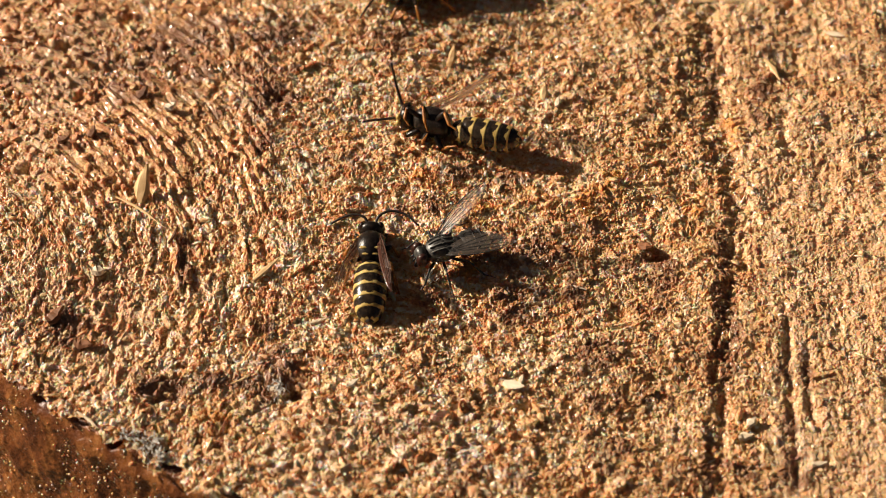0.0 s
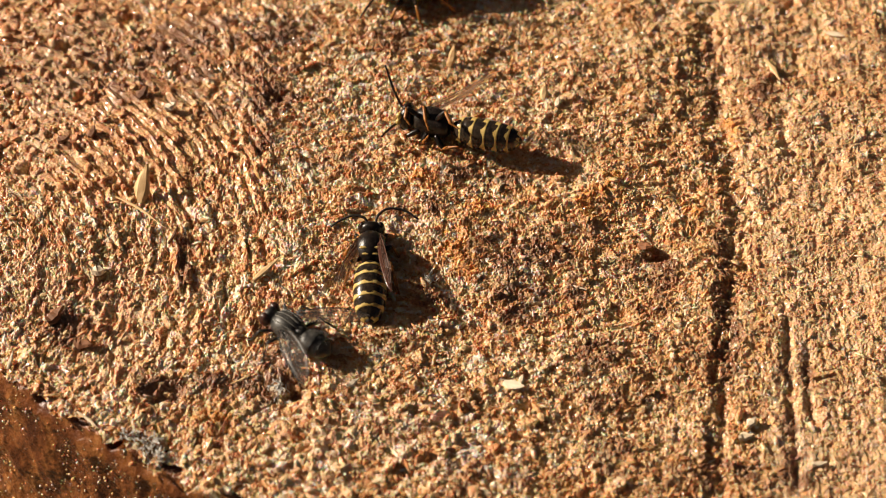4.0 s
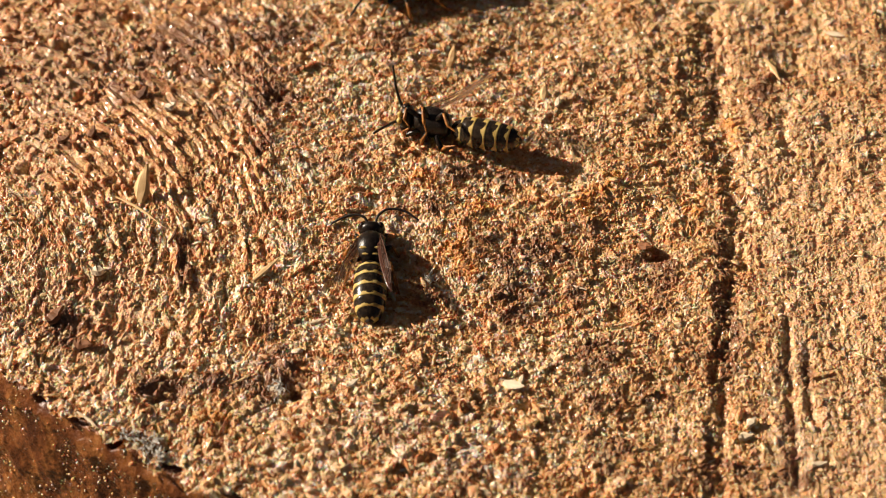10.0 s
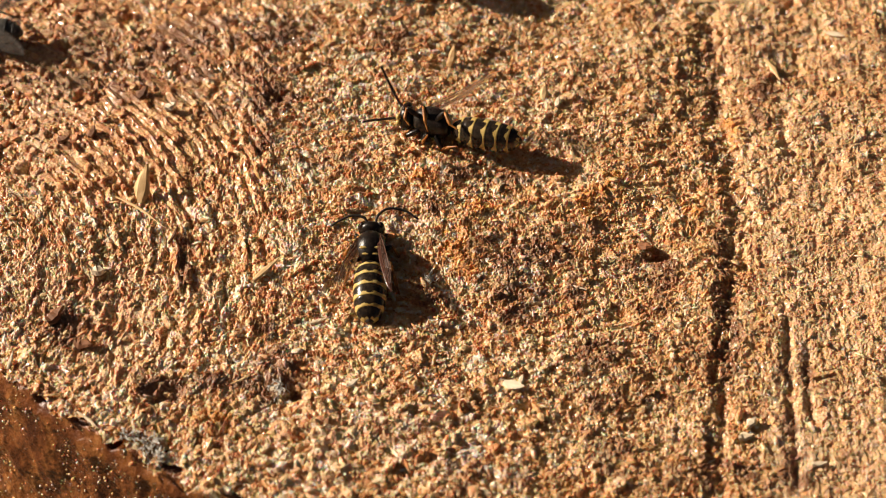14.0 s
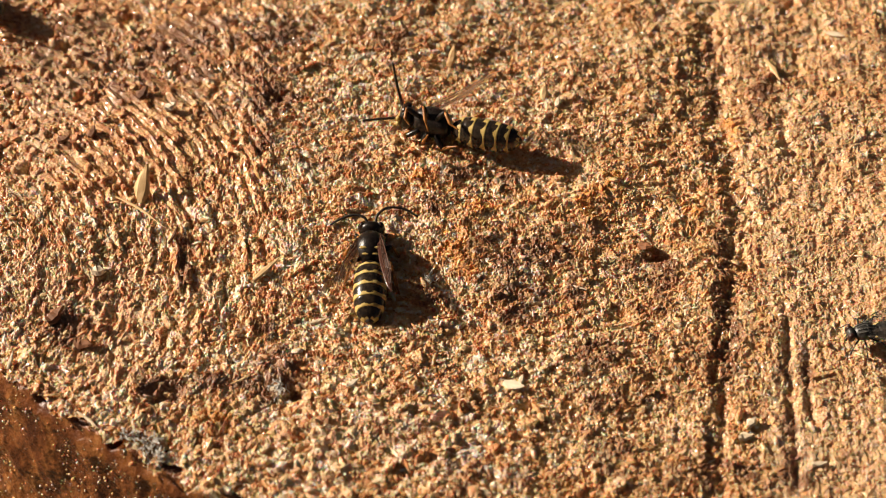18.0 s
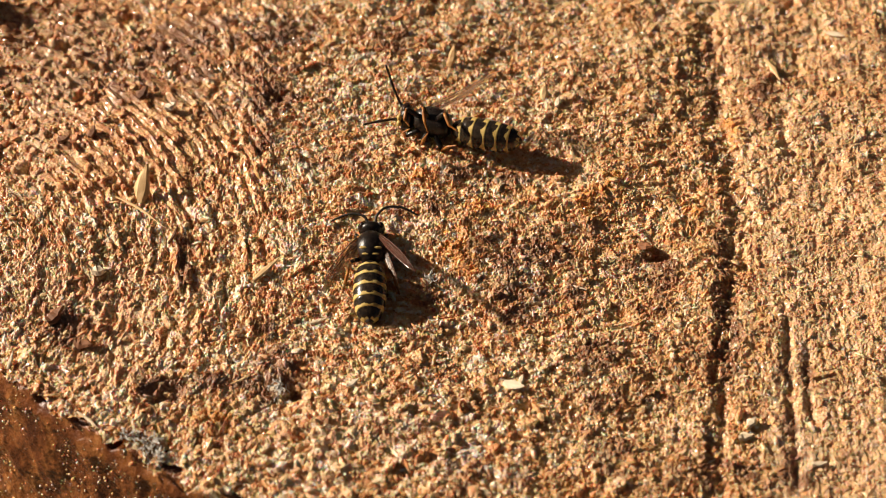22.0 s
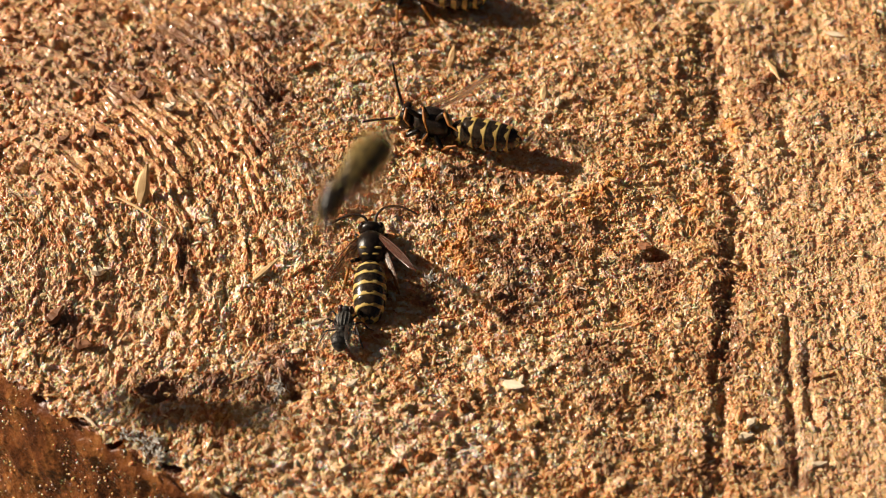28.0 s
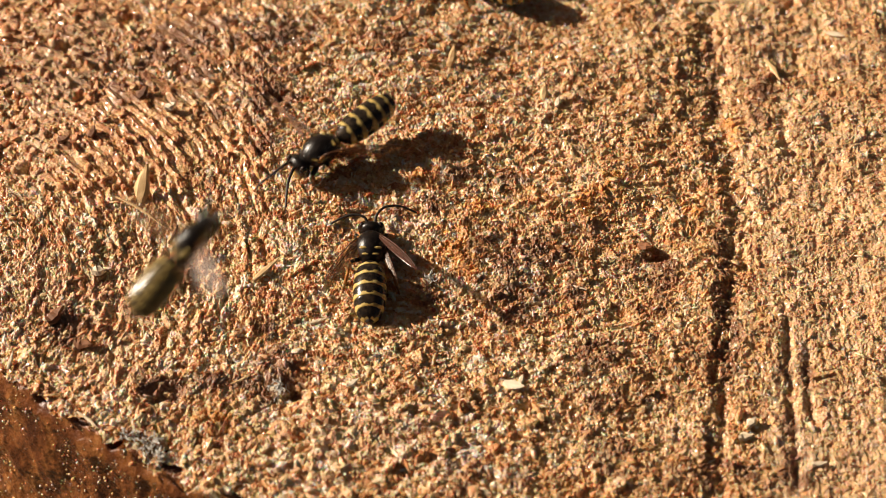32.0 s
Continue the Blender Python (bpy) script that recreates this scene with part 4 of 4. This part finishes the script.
for sgn in (1, -1):
    CURLED_LEGS.append([(1.1, sgn * 0.8, 1.4), (2.5, sgn * 1.7, 1.0), (2.3, sgn * 0.8, 0.1), (1.6, sgn * 0.2, -0.1)])
    CURLED_LEGS.append([(0.1, sgn * 0.9, 1.3), (0.6, sgn * 2.3, 1.0), (-0.1, sgn * 1.0, 0.0), (-0.6, sgn * 0.1, -0.3)])
    CURLED_LEGS.append([(-0.9, sgn * 0.9, 1.3), (-1.9, sgn * 2.2, 0.9), (-2.9, sgn * 1.3, 0.1), (-3.9, sgn * 0.9, 0.0)])

RESTING_WINGS = [((0.7, 1.4, 3.15), 8.0, 0.45, 0.9, 24, -14, 8, 1), ((-0.3, 1.4, 3.0), 6.0, 0.4, 0.9, 30, -14, 8, 1),
                 ((0.7, -0.95, 3.6), 9.4, 0.40, 0.62, 10, 0, 4, -1, FOLDED_WING), ((-0.3, -1.4, 3.0), 5.6, 0.3, 0.5, 18, -10, 40, -1)]
resting, resting_parts = wasp("black wasp with yellow bands resting on torn wood", REST_ANTENNAE, standing_legs(0.8, 0.5), RESTING_WINGS, 0.93, 0.70, slim=0.90, broad=1.18)
fallen, fallen_parts = wasp("black and yellow wasp lying on its back, legs curled", FALLEN_ANTENNAE, CURLED_LEGS, side_wings(35, 20, 40, 14, 76), 1.06, -0.25, thigh=HAIRY, slim=0.80, broad=1.13)
top_wasp, _ = wasp("black and yellow wasp walking on the torn wood", OPEN_ANTENNAE, standing_legs(1.0), side_wings(14, 6, 26, 0, 40), 1.0)
flying, _ = wasp("black and yellow wasp in flight over the stump", OPEN_ANTENNAE, standing_legs(0.5), side_wings(75, 12, 70, 8, 0), 0.86)
passing, _ = wasp("black and yellow wasp in flight beside the stump", OPEN_ANTENNAE, standing_legs(0.5), side_wings(75, 12, 70, 8, 0), 1.0)
grey_fly, fly_wings = fly("dark grey bristly fly with clear spread wings", 1.15, 30)
small_fly, _ = fly("small grey fly with wings folded back", 0.74, 16)
edge_fly, _ = fly("dark grey fly at the edge of the stump", 1.15, 30)

RESTING_WASP = [
    (0.00, -7.9, -1.3, -0.4, 0, 6, 90), (32.00, -7.9, -1.3, -0.4, 0, 6, 90),
]
FALLEN_WASP = [
    (0.00, -2.2, 14.6, 3.1, 112, 6, 158), (29.15, -2.2, 14.6, 3.1, 112, 6, 158), (29.30, -1.0, 13.6, 2.6, 100, 0, 170), (29.50, -1.0, 14.0, 1.7, 75, 0, 170),
    (30.00, -1.4, 14.2, 1.9, 58, 14, 162), (30.25, -1.4, 14.1, 1.8, 75, 0, 162), (30.40, -1.9, 14.3, 3.2, 110, 0, 164), (30.70, -3.8, 14.2, 1.3, 40, 0, 157),
    (31.00, -4.7, 19.5, 1.7, 10, -6, 127), (31.20, -5.0, 24.0, 0.8, 0, -20, 108), (31.30, -5.7, 25.7, 1.1, 0, -20, 102), (31.40, -6.8, 23.5, 0.5, 0, 0, 164),
    (31.50, -8.2, 22.7, 0.7, 0, 6, 203), (31.70, -10.4, 18.9, 0.7, 0, 6, 220), (31.90, -12.6, 13.9, 0.7, 0, 3, 216), (32.00, -13.7, 11.7, 0.7, 0, 4, 220),
]
TOP_WASP = [
    (0.00, -3.8, 38.3, 0.0, 0, 0, -164), (7.20, -3.8, 38.3, 0.0, 0, 0, -164), (7.60, -4.4, 41.6, 0.0, 0, 0, -203), (8.00, -4.1, 45.5, 0.0, 0, 0, -203),
    (9.60, -4.1, 44.5, 0.0, 0, 0, -157), (10.00, -4.9, 38.7, 0.0, 0, 0, -164), (11.40, -4.6, 39.1, 0.0, 0, 0, -164), (12.00, -14.0, 45.5, 0.0, 0, 0, -243),
    (13.00, -14.0, 56.0, 0.0, 0, 0, -253), (13.80, -13.0, 53.0, 3.0, 0, 0, -240), (14.00, -11.0, 44.5, 4.0, 0, 0, -200), (14.30, -10.0, 56.0, 3.0, 0, 0, -240), (23.00, 1.1, 52.4, 0.0, 0, 0, -101), (23.60, 0.4, 41.6, 0.0, 0, 0, -119), (24.20, -3.7, 40.4, 0.0, 0, 0, -150),
    (24.60, -4.7, 38.7, 0.0, 0, 0, -172), (25.00, -6.0, 38.0, 0.0, 0, 0, -172), (25.25, -11.1, 36.4, 0.0, 0, 0, -170), (25.50, -7.0, 35.0, 0.2, 0, 0, -238),
    (26.20, -5.7, 38.5, 0.0, 0, 0, -220), (27.50, -4.9, 38.1, 0.0, 0, 0, -188), (28.50, -3.7, 39.1, 0.0, 0, 0, -190), (28.90, -1.7, 46.4, 0.0, 0, 0, -238),
    (29.50, 1.1, 45.5, 0.0, 0, 0, -153), (29.90, 1.1, 41.8, 0.0, 0, 0, -210), (32.00, 1.2, 41.8, 0.0, 0, 0, -210),
]
FLY = [
    (0.00, -0.2, -2.3, 0.6, 0, 0, 200), (0.30, -0.4, -2.6, 0.6, 0, 0, 202), (0.70, -0.9, -3.0, 0.6, 0, 0, 196), (0.85, -0.4, -3.0, 0.6, 0, 0, 196),
    (0.92, 1.9, -6.1, 1.6, 0, 0, 207), (1.00, 5.9, -11.7, 2.2, 0, 0, 207), (1.10, 5.5, -12.4, 2.2, 0, 0, 207), (1.40, 5.4, -12.9, 1.8, 0, 0, 207),
    (1.55, 3.3, -17.3, 3.6, 0, 0, 214), (1.70, -1.1, -21.4, 2.6, 0, 0, 211), (1.90, -4.9, -21.1, 0.2, 0, 0, 180), (2.00, -5.5, -20.9, -0.2, 0, 0, 180),
    (3.10, -5.8, -21.1, -0.2, 0, 0, 190), (3.30, -7.9, -19.9, 0.6, 0, 0, 162), (3.50, -9.9, -17.2, -0.2, 0, 0, 140), (4.30, -20.9, -9.3, -0.2, 0, 0, 146),
    (5.00, -27.1, -1.6, -0.2, 0, 0, 144), (5.50, -28.3, 0.6, -0.2, 0, 0, 140), (5.70, -28.8, 0.6, 0.4, 0, 0, 140), (6.00, -29.5, 0.2, 0.4, 0, 0, 135),
    (6.10, -28.9, 0.9, 0.1, 0, 0, 97), (6.20, -24.5, 3.8, 0.8, 0, 0, 39), (6.30, -24.0, 4.1, 0.8, 0, 0, 39), (6.40, -15.9, 4.7, 0.6, 0, 0, 8),
    (6.50, -14.8, 4.9, 0.4, 0, 0, 10), (6.60, -17.0, 7.5, 0.6, 0, 0, 60), (6.80, -16.2, 9.6, 0.1, 0, 0, 67), (6.95, -19.1, 11.6, 0.6, 0, 0, 90),
    (7.00, -19.7, 12.4, 0.6, 0, 0, 97), (7.10, -21.0, 23.5, 1.6, 0, 0, 90), (7.20, -20.5, 26.9, 3.6, 0, 0, 84), (7.30, -18.6, 29.6, 4.6, 0, 0, 50),
    (7.50, -16.1, 35.0, 6.6, 0, 0, 8), (7.70, -13.1, 38.1, 1.6, 0, 0, -58), (7.90, -10.2, 32.6, 0.4, 0, 0, -117), (8.00, -9.8, 32.4, 0.4, 0, 0, -157),
    (8.20, -9.7, 34.5, 0.2, 0, 0, -180), (8.40, -9.1, 38.1, -0.1, 0, 0, -249), (8.60, -9.0, 38.2, -0.1, 0, 0, -258), (9.40, -9.1, 38.4, -0.1, 0, 0, -259),
    (9.80, -9.9, 42.6, -0.1, 0, 0, -264), (11.00, -10.9, 57.6, -0.1, 0, 0, -255), (32.00, -10.9, 57.6, -0.1, 0, 0, -255),
]
SMALL_FLY = [
    (0.00, 52.0, -34.6, 0.5, 0, 0, 170), (17.60, 50.4, -20.9, 0.5, 0, 0, 162), (17.90, 45.4, -12.6, 0.3, 0, 0, 190), (18.00, 44.9, -12.6, 0.3, 0, 0, 190),
    (18.10, 45.4, -13.4, 0.5, 0, 0, 225), (18.50, 54.4, -18.1, 0.5, 0, 0, 293), (22.50, 45.3, -39.1, 3.5, 0, 0, 180), (23.20, 34.4, -35.8, 4.5, 0, 0, 170),
    (23.40, 23.9, -28.7, 2.0, 0, 0, 170), (23.50, 17.5, -26.0, 0.5, 0, 0, 149), (23.65, 16.6, -25.6, 0.3, 0, 0, 149), (23.80, 17.8, -25.1, 0.3, 0, 0, 121),
    (24.00, 17.7, -25.0, 0.3, 0, 0, 82), (24.20, 17.2, -25.1, 0.3, 0, 0, 90), (24.40, 16.5, -24.3, 0.3, 0, 0, 90), (24.70, 14.0, -22.8, 0.3, 0, 0, 135),
    (25.00, 8.4, -20.1, 0.3, 0, 0, 149), (25.20, 6.0, -18.3, 0.3, 0, 0, 153), (25.50, 0.7, -16.2, 0.3, 0, 0, 141), (26.30, -5.0, -14.3, 0.3, 0, 0, 180),
    (27.00, -8.7, -12.9, 0.3, 0, 0, 135), (27.50, -10.5, -11.1, 0.3, 0, 0, 90), (28.00, -10.6, -11.3, 0.3, 0, 0, 83), (28.50, -10.3, -11.0, 0.3, 0, 0, 83),
    (28.65, -8.6, -15.1, 2.5, 0, 0, -45), (28.80, -1.3, -27.8, 10.5, 0, 0, -40), (29.10, 15.7, -52.2, 23.5, 0, 0, -39), (32.00, 21.9, -51.8, 8.5, 0, 0, -31),
]
EDGE_FLY = [
    (0.00, -81.2, 57.9, -0.3, 0, 0, -16), (13.20, -81.2, 57.9, -0.3, 0, 0, -16), (13.60, -47.6, 31.4, 5.7, 0, 0, -108), (13.75, -52.8, 31.6, 1.7, 0, 0, -153),
    (13.90, -55.1, 30.9, 0.3, 0, 0, -164), (14.05, -55.4, 31.6, 0.3, 0, 0, -196), (14.60, -56.1, 36.6, 0.3, 0, 0, -212), (17.20, -56.4, 36.8, 0.3, 0, 0, -216),
    (19.50, -58.9, 37.6, 0.1, 0, 0, -212), (23.50, -59.6, 38.0, -0.1, 0, 0, -207), (25.00, -64.3, 39.9, -0.1, 0, 0, -207), (27.00, -80.3, 53.6, -0.1, 0, 0, -201),
    (32.00, -81.1, 57.7, -0.1, 0, 0, -201),
]
FLYING_WASP = [
    (0.00, 112.0, 110.0, 0.0, 0, 0, -140), (16.50, 112.0, 110.0, 0.0, 0, 0, -140), (16.90, 74.0, 19.9, 21.9, 0, 0, -180), (16.97, 49.6, 16.8, 19.9, 0, 0, -188),
    (17.03, -5.0, 11.8, 19.9, 0, 0, -190), (17.10, -37.9, 43.8, 19.9, 0, 0, -241), (17.40, -49.1, 220.8, 19.9, 0, 0, -260), (18.50, 0.0, 190.0, 0.0, 0, 0, -266), (22.00, 0.0, 190.0, 0.0, 0, 0, -350),
    (25.50, 0.0, 190.0, 0.0, 0, 0, -430), (26.60, 77.1, 89.5, 33.9, 0, 0, -450), (27.40, 53.4, 23.5, 37.9, 0, 0, -499), (27.85, 11.8, 0.8, 37.9, 0, 0, -491),
    (28.00, -9.7, -23.4, 35.9, 0, 0, -480), (28.20, -10.9, -40.8, 35.9, 0, 0, -434), (28.40, 7.9, -32.5, 33.9, 0, 0, -350), (28.60, 11.8, -20.8, 33.9, 0, 0, -264),
    (28.80, -0.2, -4.8, 33.9, 0, 0, -246), (29.00, 12.8, 27.5, 35.9, 0, 0, -311), (29.25, 32.6, -1.8, 35.9, 0, 0, -420), (29.40, 29.9, -20.4, 35.9, 0, 0, -471),
    (29.60, 9.9, -28.3, 35.9, 0, 0, -548), (29.75, -19.4, -17.0, 31.9, 0, 0, -591), (29.88, -22.0, 1.4, 25.9, 0, 0, -646), (29.96, -18.2, 6.5, 25.9, 0, 0, -681),
    (30.00, -16.8, 7.9, 25.9, 0, 0, -680), (30.05, -15.2, 9.7, 25.9, 0, 0, -675), (30.15, -8.8, 24.4, 25.9, 0, 0, -666), (30.40, -19.1, 83.5, 37.9, 0, 0, -569),
    (30.80, -185.5, 23.5, 37.9, 0, 0, -506), (31.30, -163.3, -22.1, 37.9, 0, 0, -418), (31.70, -48.8, -33.5, 36.0, 0, -10, -368), (31.90, -27.4, -30.5, 32.1, 0, -25, -342),
    (32.00, -22.4, -25.0, 32.2, 0, -30, -318),
]
PASSING_WASP = [
    (0.00, 60.0, 165.0, 0.0, 0, 0, -60), (26.60, 60.0, 165.0, 0.0, 0, 0, -60), (27.10, -60.0, 110.0, 40.0, 0, 0, -30), (27.60, -169.9, 4.3, 47.6, 0, 0, -7), (28.00, -81.4, -1.8, 26.6, 0, 0, 0),
    (28.10, -47.3, -11.0, 49.6, 0, 0, 66), (28.30, -62.4, 7.1, 57.6, 0, 0, 142), (28.90, -175.7, 20.5, 67.6, 0, 0, 168), (32.00, -206.9, 20.5, 67.6, 0, 0, 180),
]

def go(thing, rows):
    """Key a thing along rows of seconds, place (mm) and turns (degrees)."""
    walk(thing, [(t, pose(x * MM, y * MM, z * MM, rx, ry, rz)) for t, x, y, z, rx, ry, rz in rows])


def swing(piece, rows, outer=False):
    """Key a part that turns on its own joint: seconds and turns (degrees) added to its rest pose, about its own or its body's axes."""
    rest = piece.matrix_basis.copy()
    if outer:
        at, turned = Matrix.Translation(rest.to_translation()), rest.to_3x3().to_4x4()
        walk(piece, [(t, at @ pose(0, 0, 0, rx, ry, rz) @ turned) for t, rx, ry, rz in rows])
        return
    walk(piece, [(t, rest @ pose(0, 0, 0, rx, ry, rz)) for t, rx, ry, rz in rows])


def motions():
    go(resting, RESTING_WASP)
    left_fore, left_hind, right_fore, right_hind = resting_parts["wing"]
    swing(left_fore, [(0, 0, 0, 4), (20.3, 0, 0, 4), (20.9, 0, 2, -10), (32, 0, 2, -10)])
    swing(left_hind, [(0, 0, 0, 0), (20.3, 0, 0, 0), (20.9, 0, 0, -6), (32, 0, 0, -6)])
    swing(right_fore, [(0, 0, 0, 0), (20.2, 0, 0, 0), (20.5, 0, 0, 0), (20.9, 0, 12, 20), (24.6, 0, 12, 18), (25.0, 0, 12, 34), (27, 0, 12, 20), (32, 0, 12, 22)])
    swing(right_hind, [(0, 0, 0, -4), (20.3, 0, 0, -4), (20.9, 0, 0, 2), (32, 0, 0, 2)])
    left_feeler, right_feeler = resting_parts["antenna"]
    swing(left_feeler, [(0, 0, 0, 0), (3, 0, 0, 4), (6, 0, 0, 8), (9, 0, 0, 0), (14, 0, 0, 5), (19, 0, 0, 0), (22, 0, 0, -6), (25, 0, 0, -10), (28, 0, 0, 0), (30, 0, 0, -14), (32, 0, 0, 0)])
    swing(right_feeler, [(0, 0, 0, -12), (3, 0, 0, 0), (9, 0, 0, -2), (14, 0, 0, 0), (19, 0, 0, 6), (22, 0, 0, 8), (25, 0, 0, 4), (28, 0, 0, 10), (30, 0, 0, 14), (32, 0, 0, 12)])
    go(fallen, FALLEN_WASP)
    swing(fallen_parts["head"], [(0, 0, 0, 0), (0.8, 30, 10, 0), (1.2, 40, 12, 0), (2.8, -10, 0, 8), (6, 35, 15, 0), (7, 10, 20, 0), (8.5, -12, 0, 8), (10, 20, 10, 0), (12, 30, 15, 0), (14, 0, 0, 0), (17, -10, 0, 5), (19, -16, 0, 6),
                                 (23, 10, 10, 0), (25, 20, 5, 0), (28, -12, 0, 5), (29.5, -20, 0, 8), (30.2, -10, 0, 0), (31, 0, 0, 0), (32, 0, 10, 0)])
    up, down = fallen_parts["antenna"]
    swing(up, [(0, 0, 0, 0), (1, 0, 25, -12), (3, 0, 10, -4), (6, 0, 18, -14), (7, 0, 34, -8), (9, 0, 6, -10), (10, 0, 20, 4), (12, 0, 40, 0), (14, 0, 0, -14), (17, 0, 0, 2), (21, 0, 0, 0), (23, 0, 14, -12), (25, 0, 0, 2), (29, 0, 0, 2), (30, 0, 0, -20), (31, 0, 0, -10), (32, 0, 0, -30)])
    swing(down, [(0, 0, 0, 0), (1, 0, 20, 0), (3, 0, 50, 0), (6, 0, 50, 0), (7, 0, 0, 5), (9, 0, 45, 0), (12, 0, 5, 0), (14, 0, 0, 0), (17, 0, -5, 0), (21, 0, 10, 0), (25, 0, 0, 0), (29, 0, 0, 0), (30, 0, -20, -20), (32, 0, -20, 0)])
    for k, piece in enumerate(fallen_parts["leg"]):
        side = 1 if k < 3 else -1
        swing(piece, [(0, 0, 0, 0), (5, 6 * side, 4, 0), (10, -4 * side, -4, 0), (16, 5 * side, 3, 0), (23, -3 * side, 0, 0), (29.1, 0, 0, 0), (29.4, 18 * side, 8 * (k % 3 - 1), 0), (29.9, -8 * side, 0, 0), (30.5, 20 * side, -10, 0),
                      (31.0, 42 * side, 0, 0), (31.4, 46 * side, 8 * (k % 3 - 1), 0), (31.7, 40 * side, -8 * (k % 3 - 1), 0), (32, 46 * side, 6 * (k % 3 - 1), 0)])
    for k, piece in enumerate(fallen_parts["wing"]):
        side = 1 if k < 2 else -1
        swing(piece, [(0, 0, 0, 0), (30.6, 0, 0, 0), (31.2, 0, 4, 4), (31.6, 0, 4, 6), (31.8, 0, -20, 40 if side < 0 else 6), (32, 0, -30, 50 if side < 0 else 4)], True)
    go(top_wasp, TOP_WASP)
    go(grey_fly, FLY)
    swing(fly_wings[0], [(0, 0, 8, 12), (0.9, 0, 8, 12), (1.0, 0, 25, -10), (1.5, 0, 20, -10), (1.8, 0, 5, 12), (3.2, 0, 5, 12), (3.6, 0, 0, -4), (32, 0, 0, -4)])
    swing(fly_wings[1], [(0, 0, 22, -14), (0.9, 0, 22, -14), (1.0, 0, 45, 10), (1.5, 0, 45, 10), (1.8, 0, 30, -5), (3.2, 0, 30, -5), (3.6, 0, 0, 4), (32, 0, 0, 4)])
    go(small_fly, SMALL_FLY)
    go(edge_fly, EDGE_FLY)
    go(flying, FLYING_WASP)
    go(passing, PASSING_WASP)


motions()
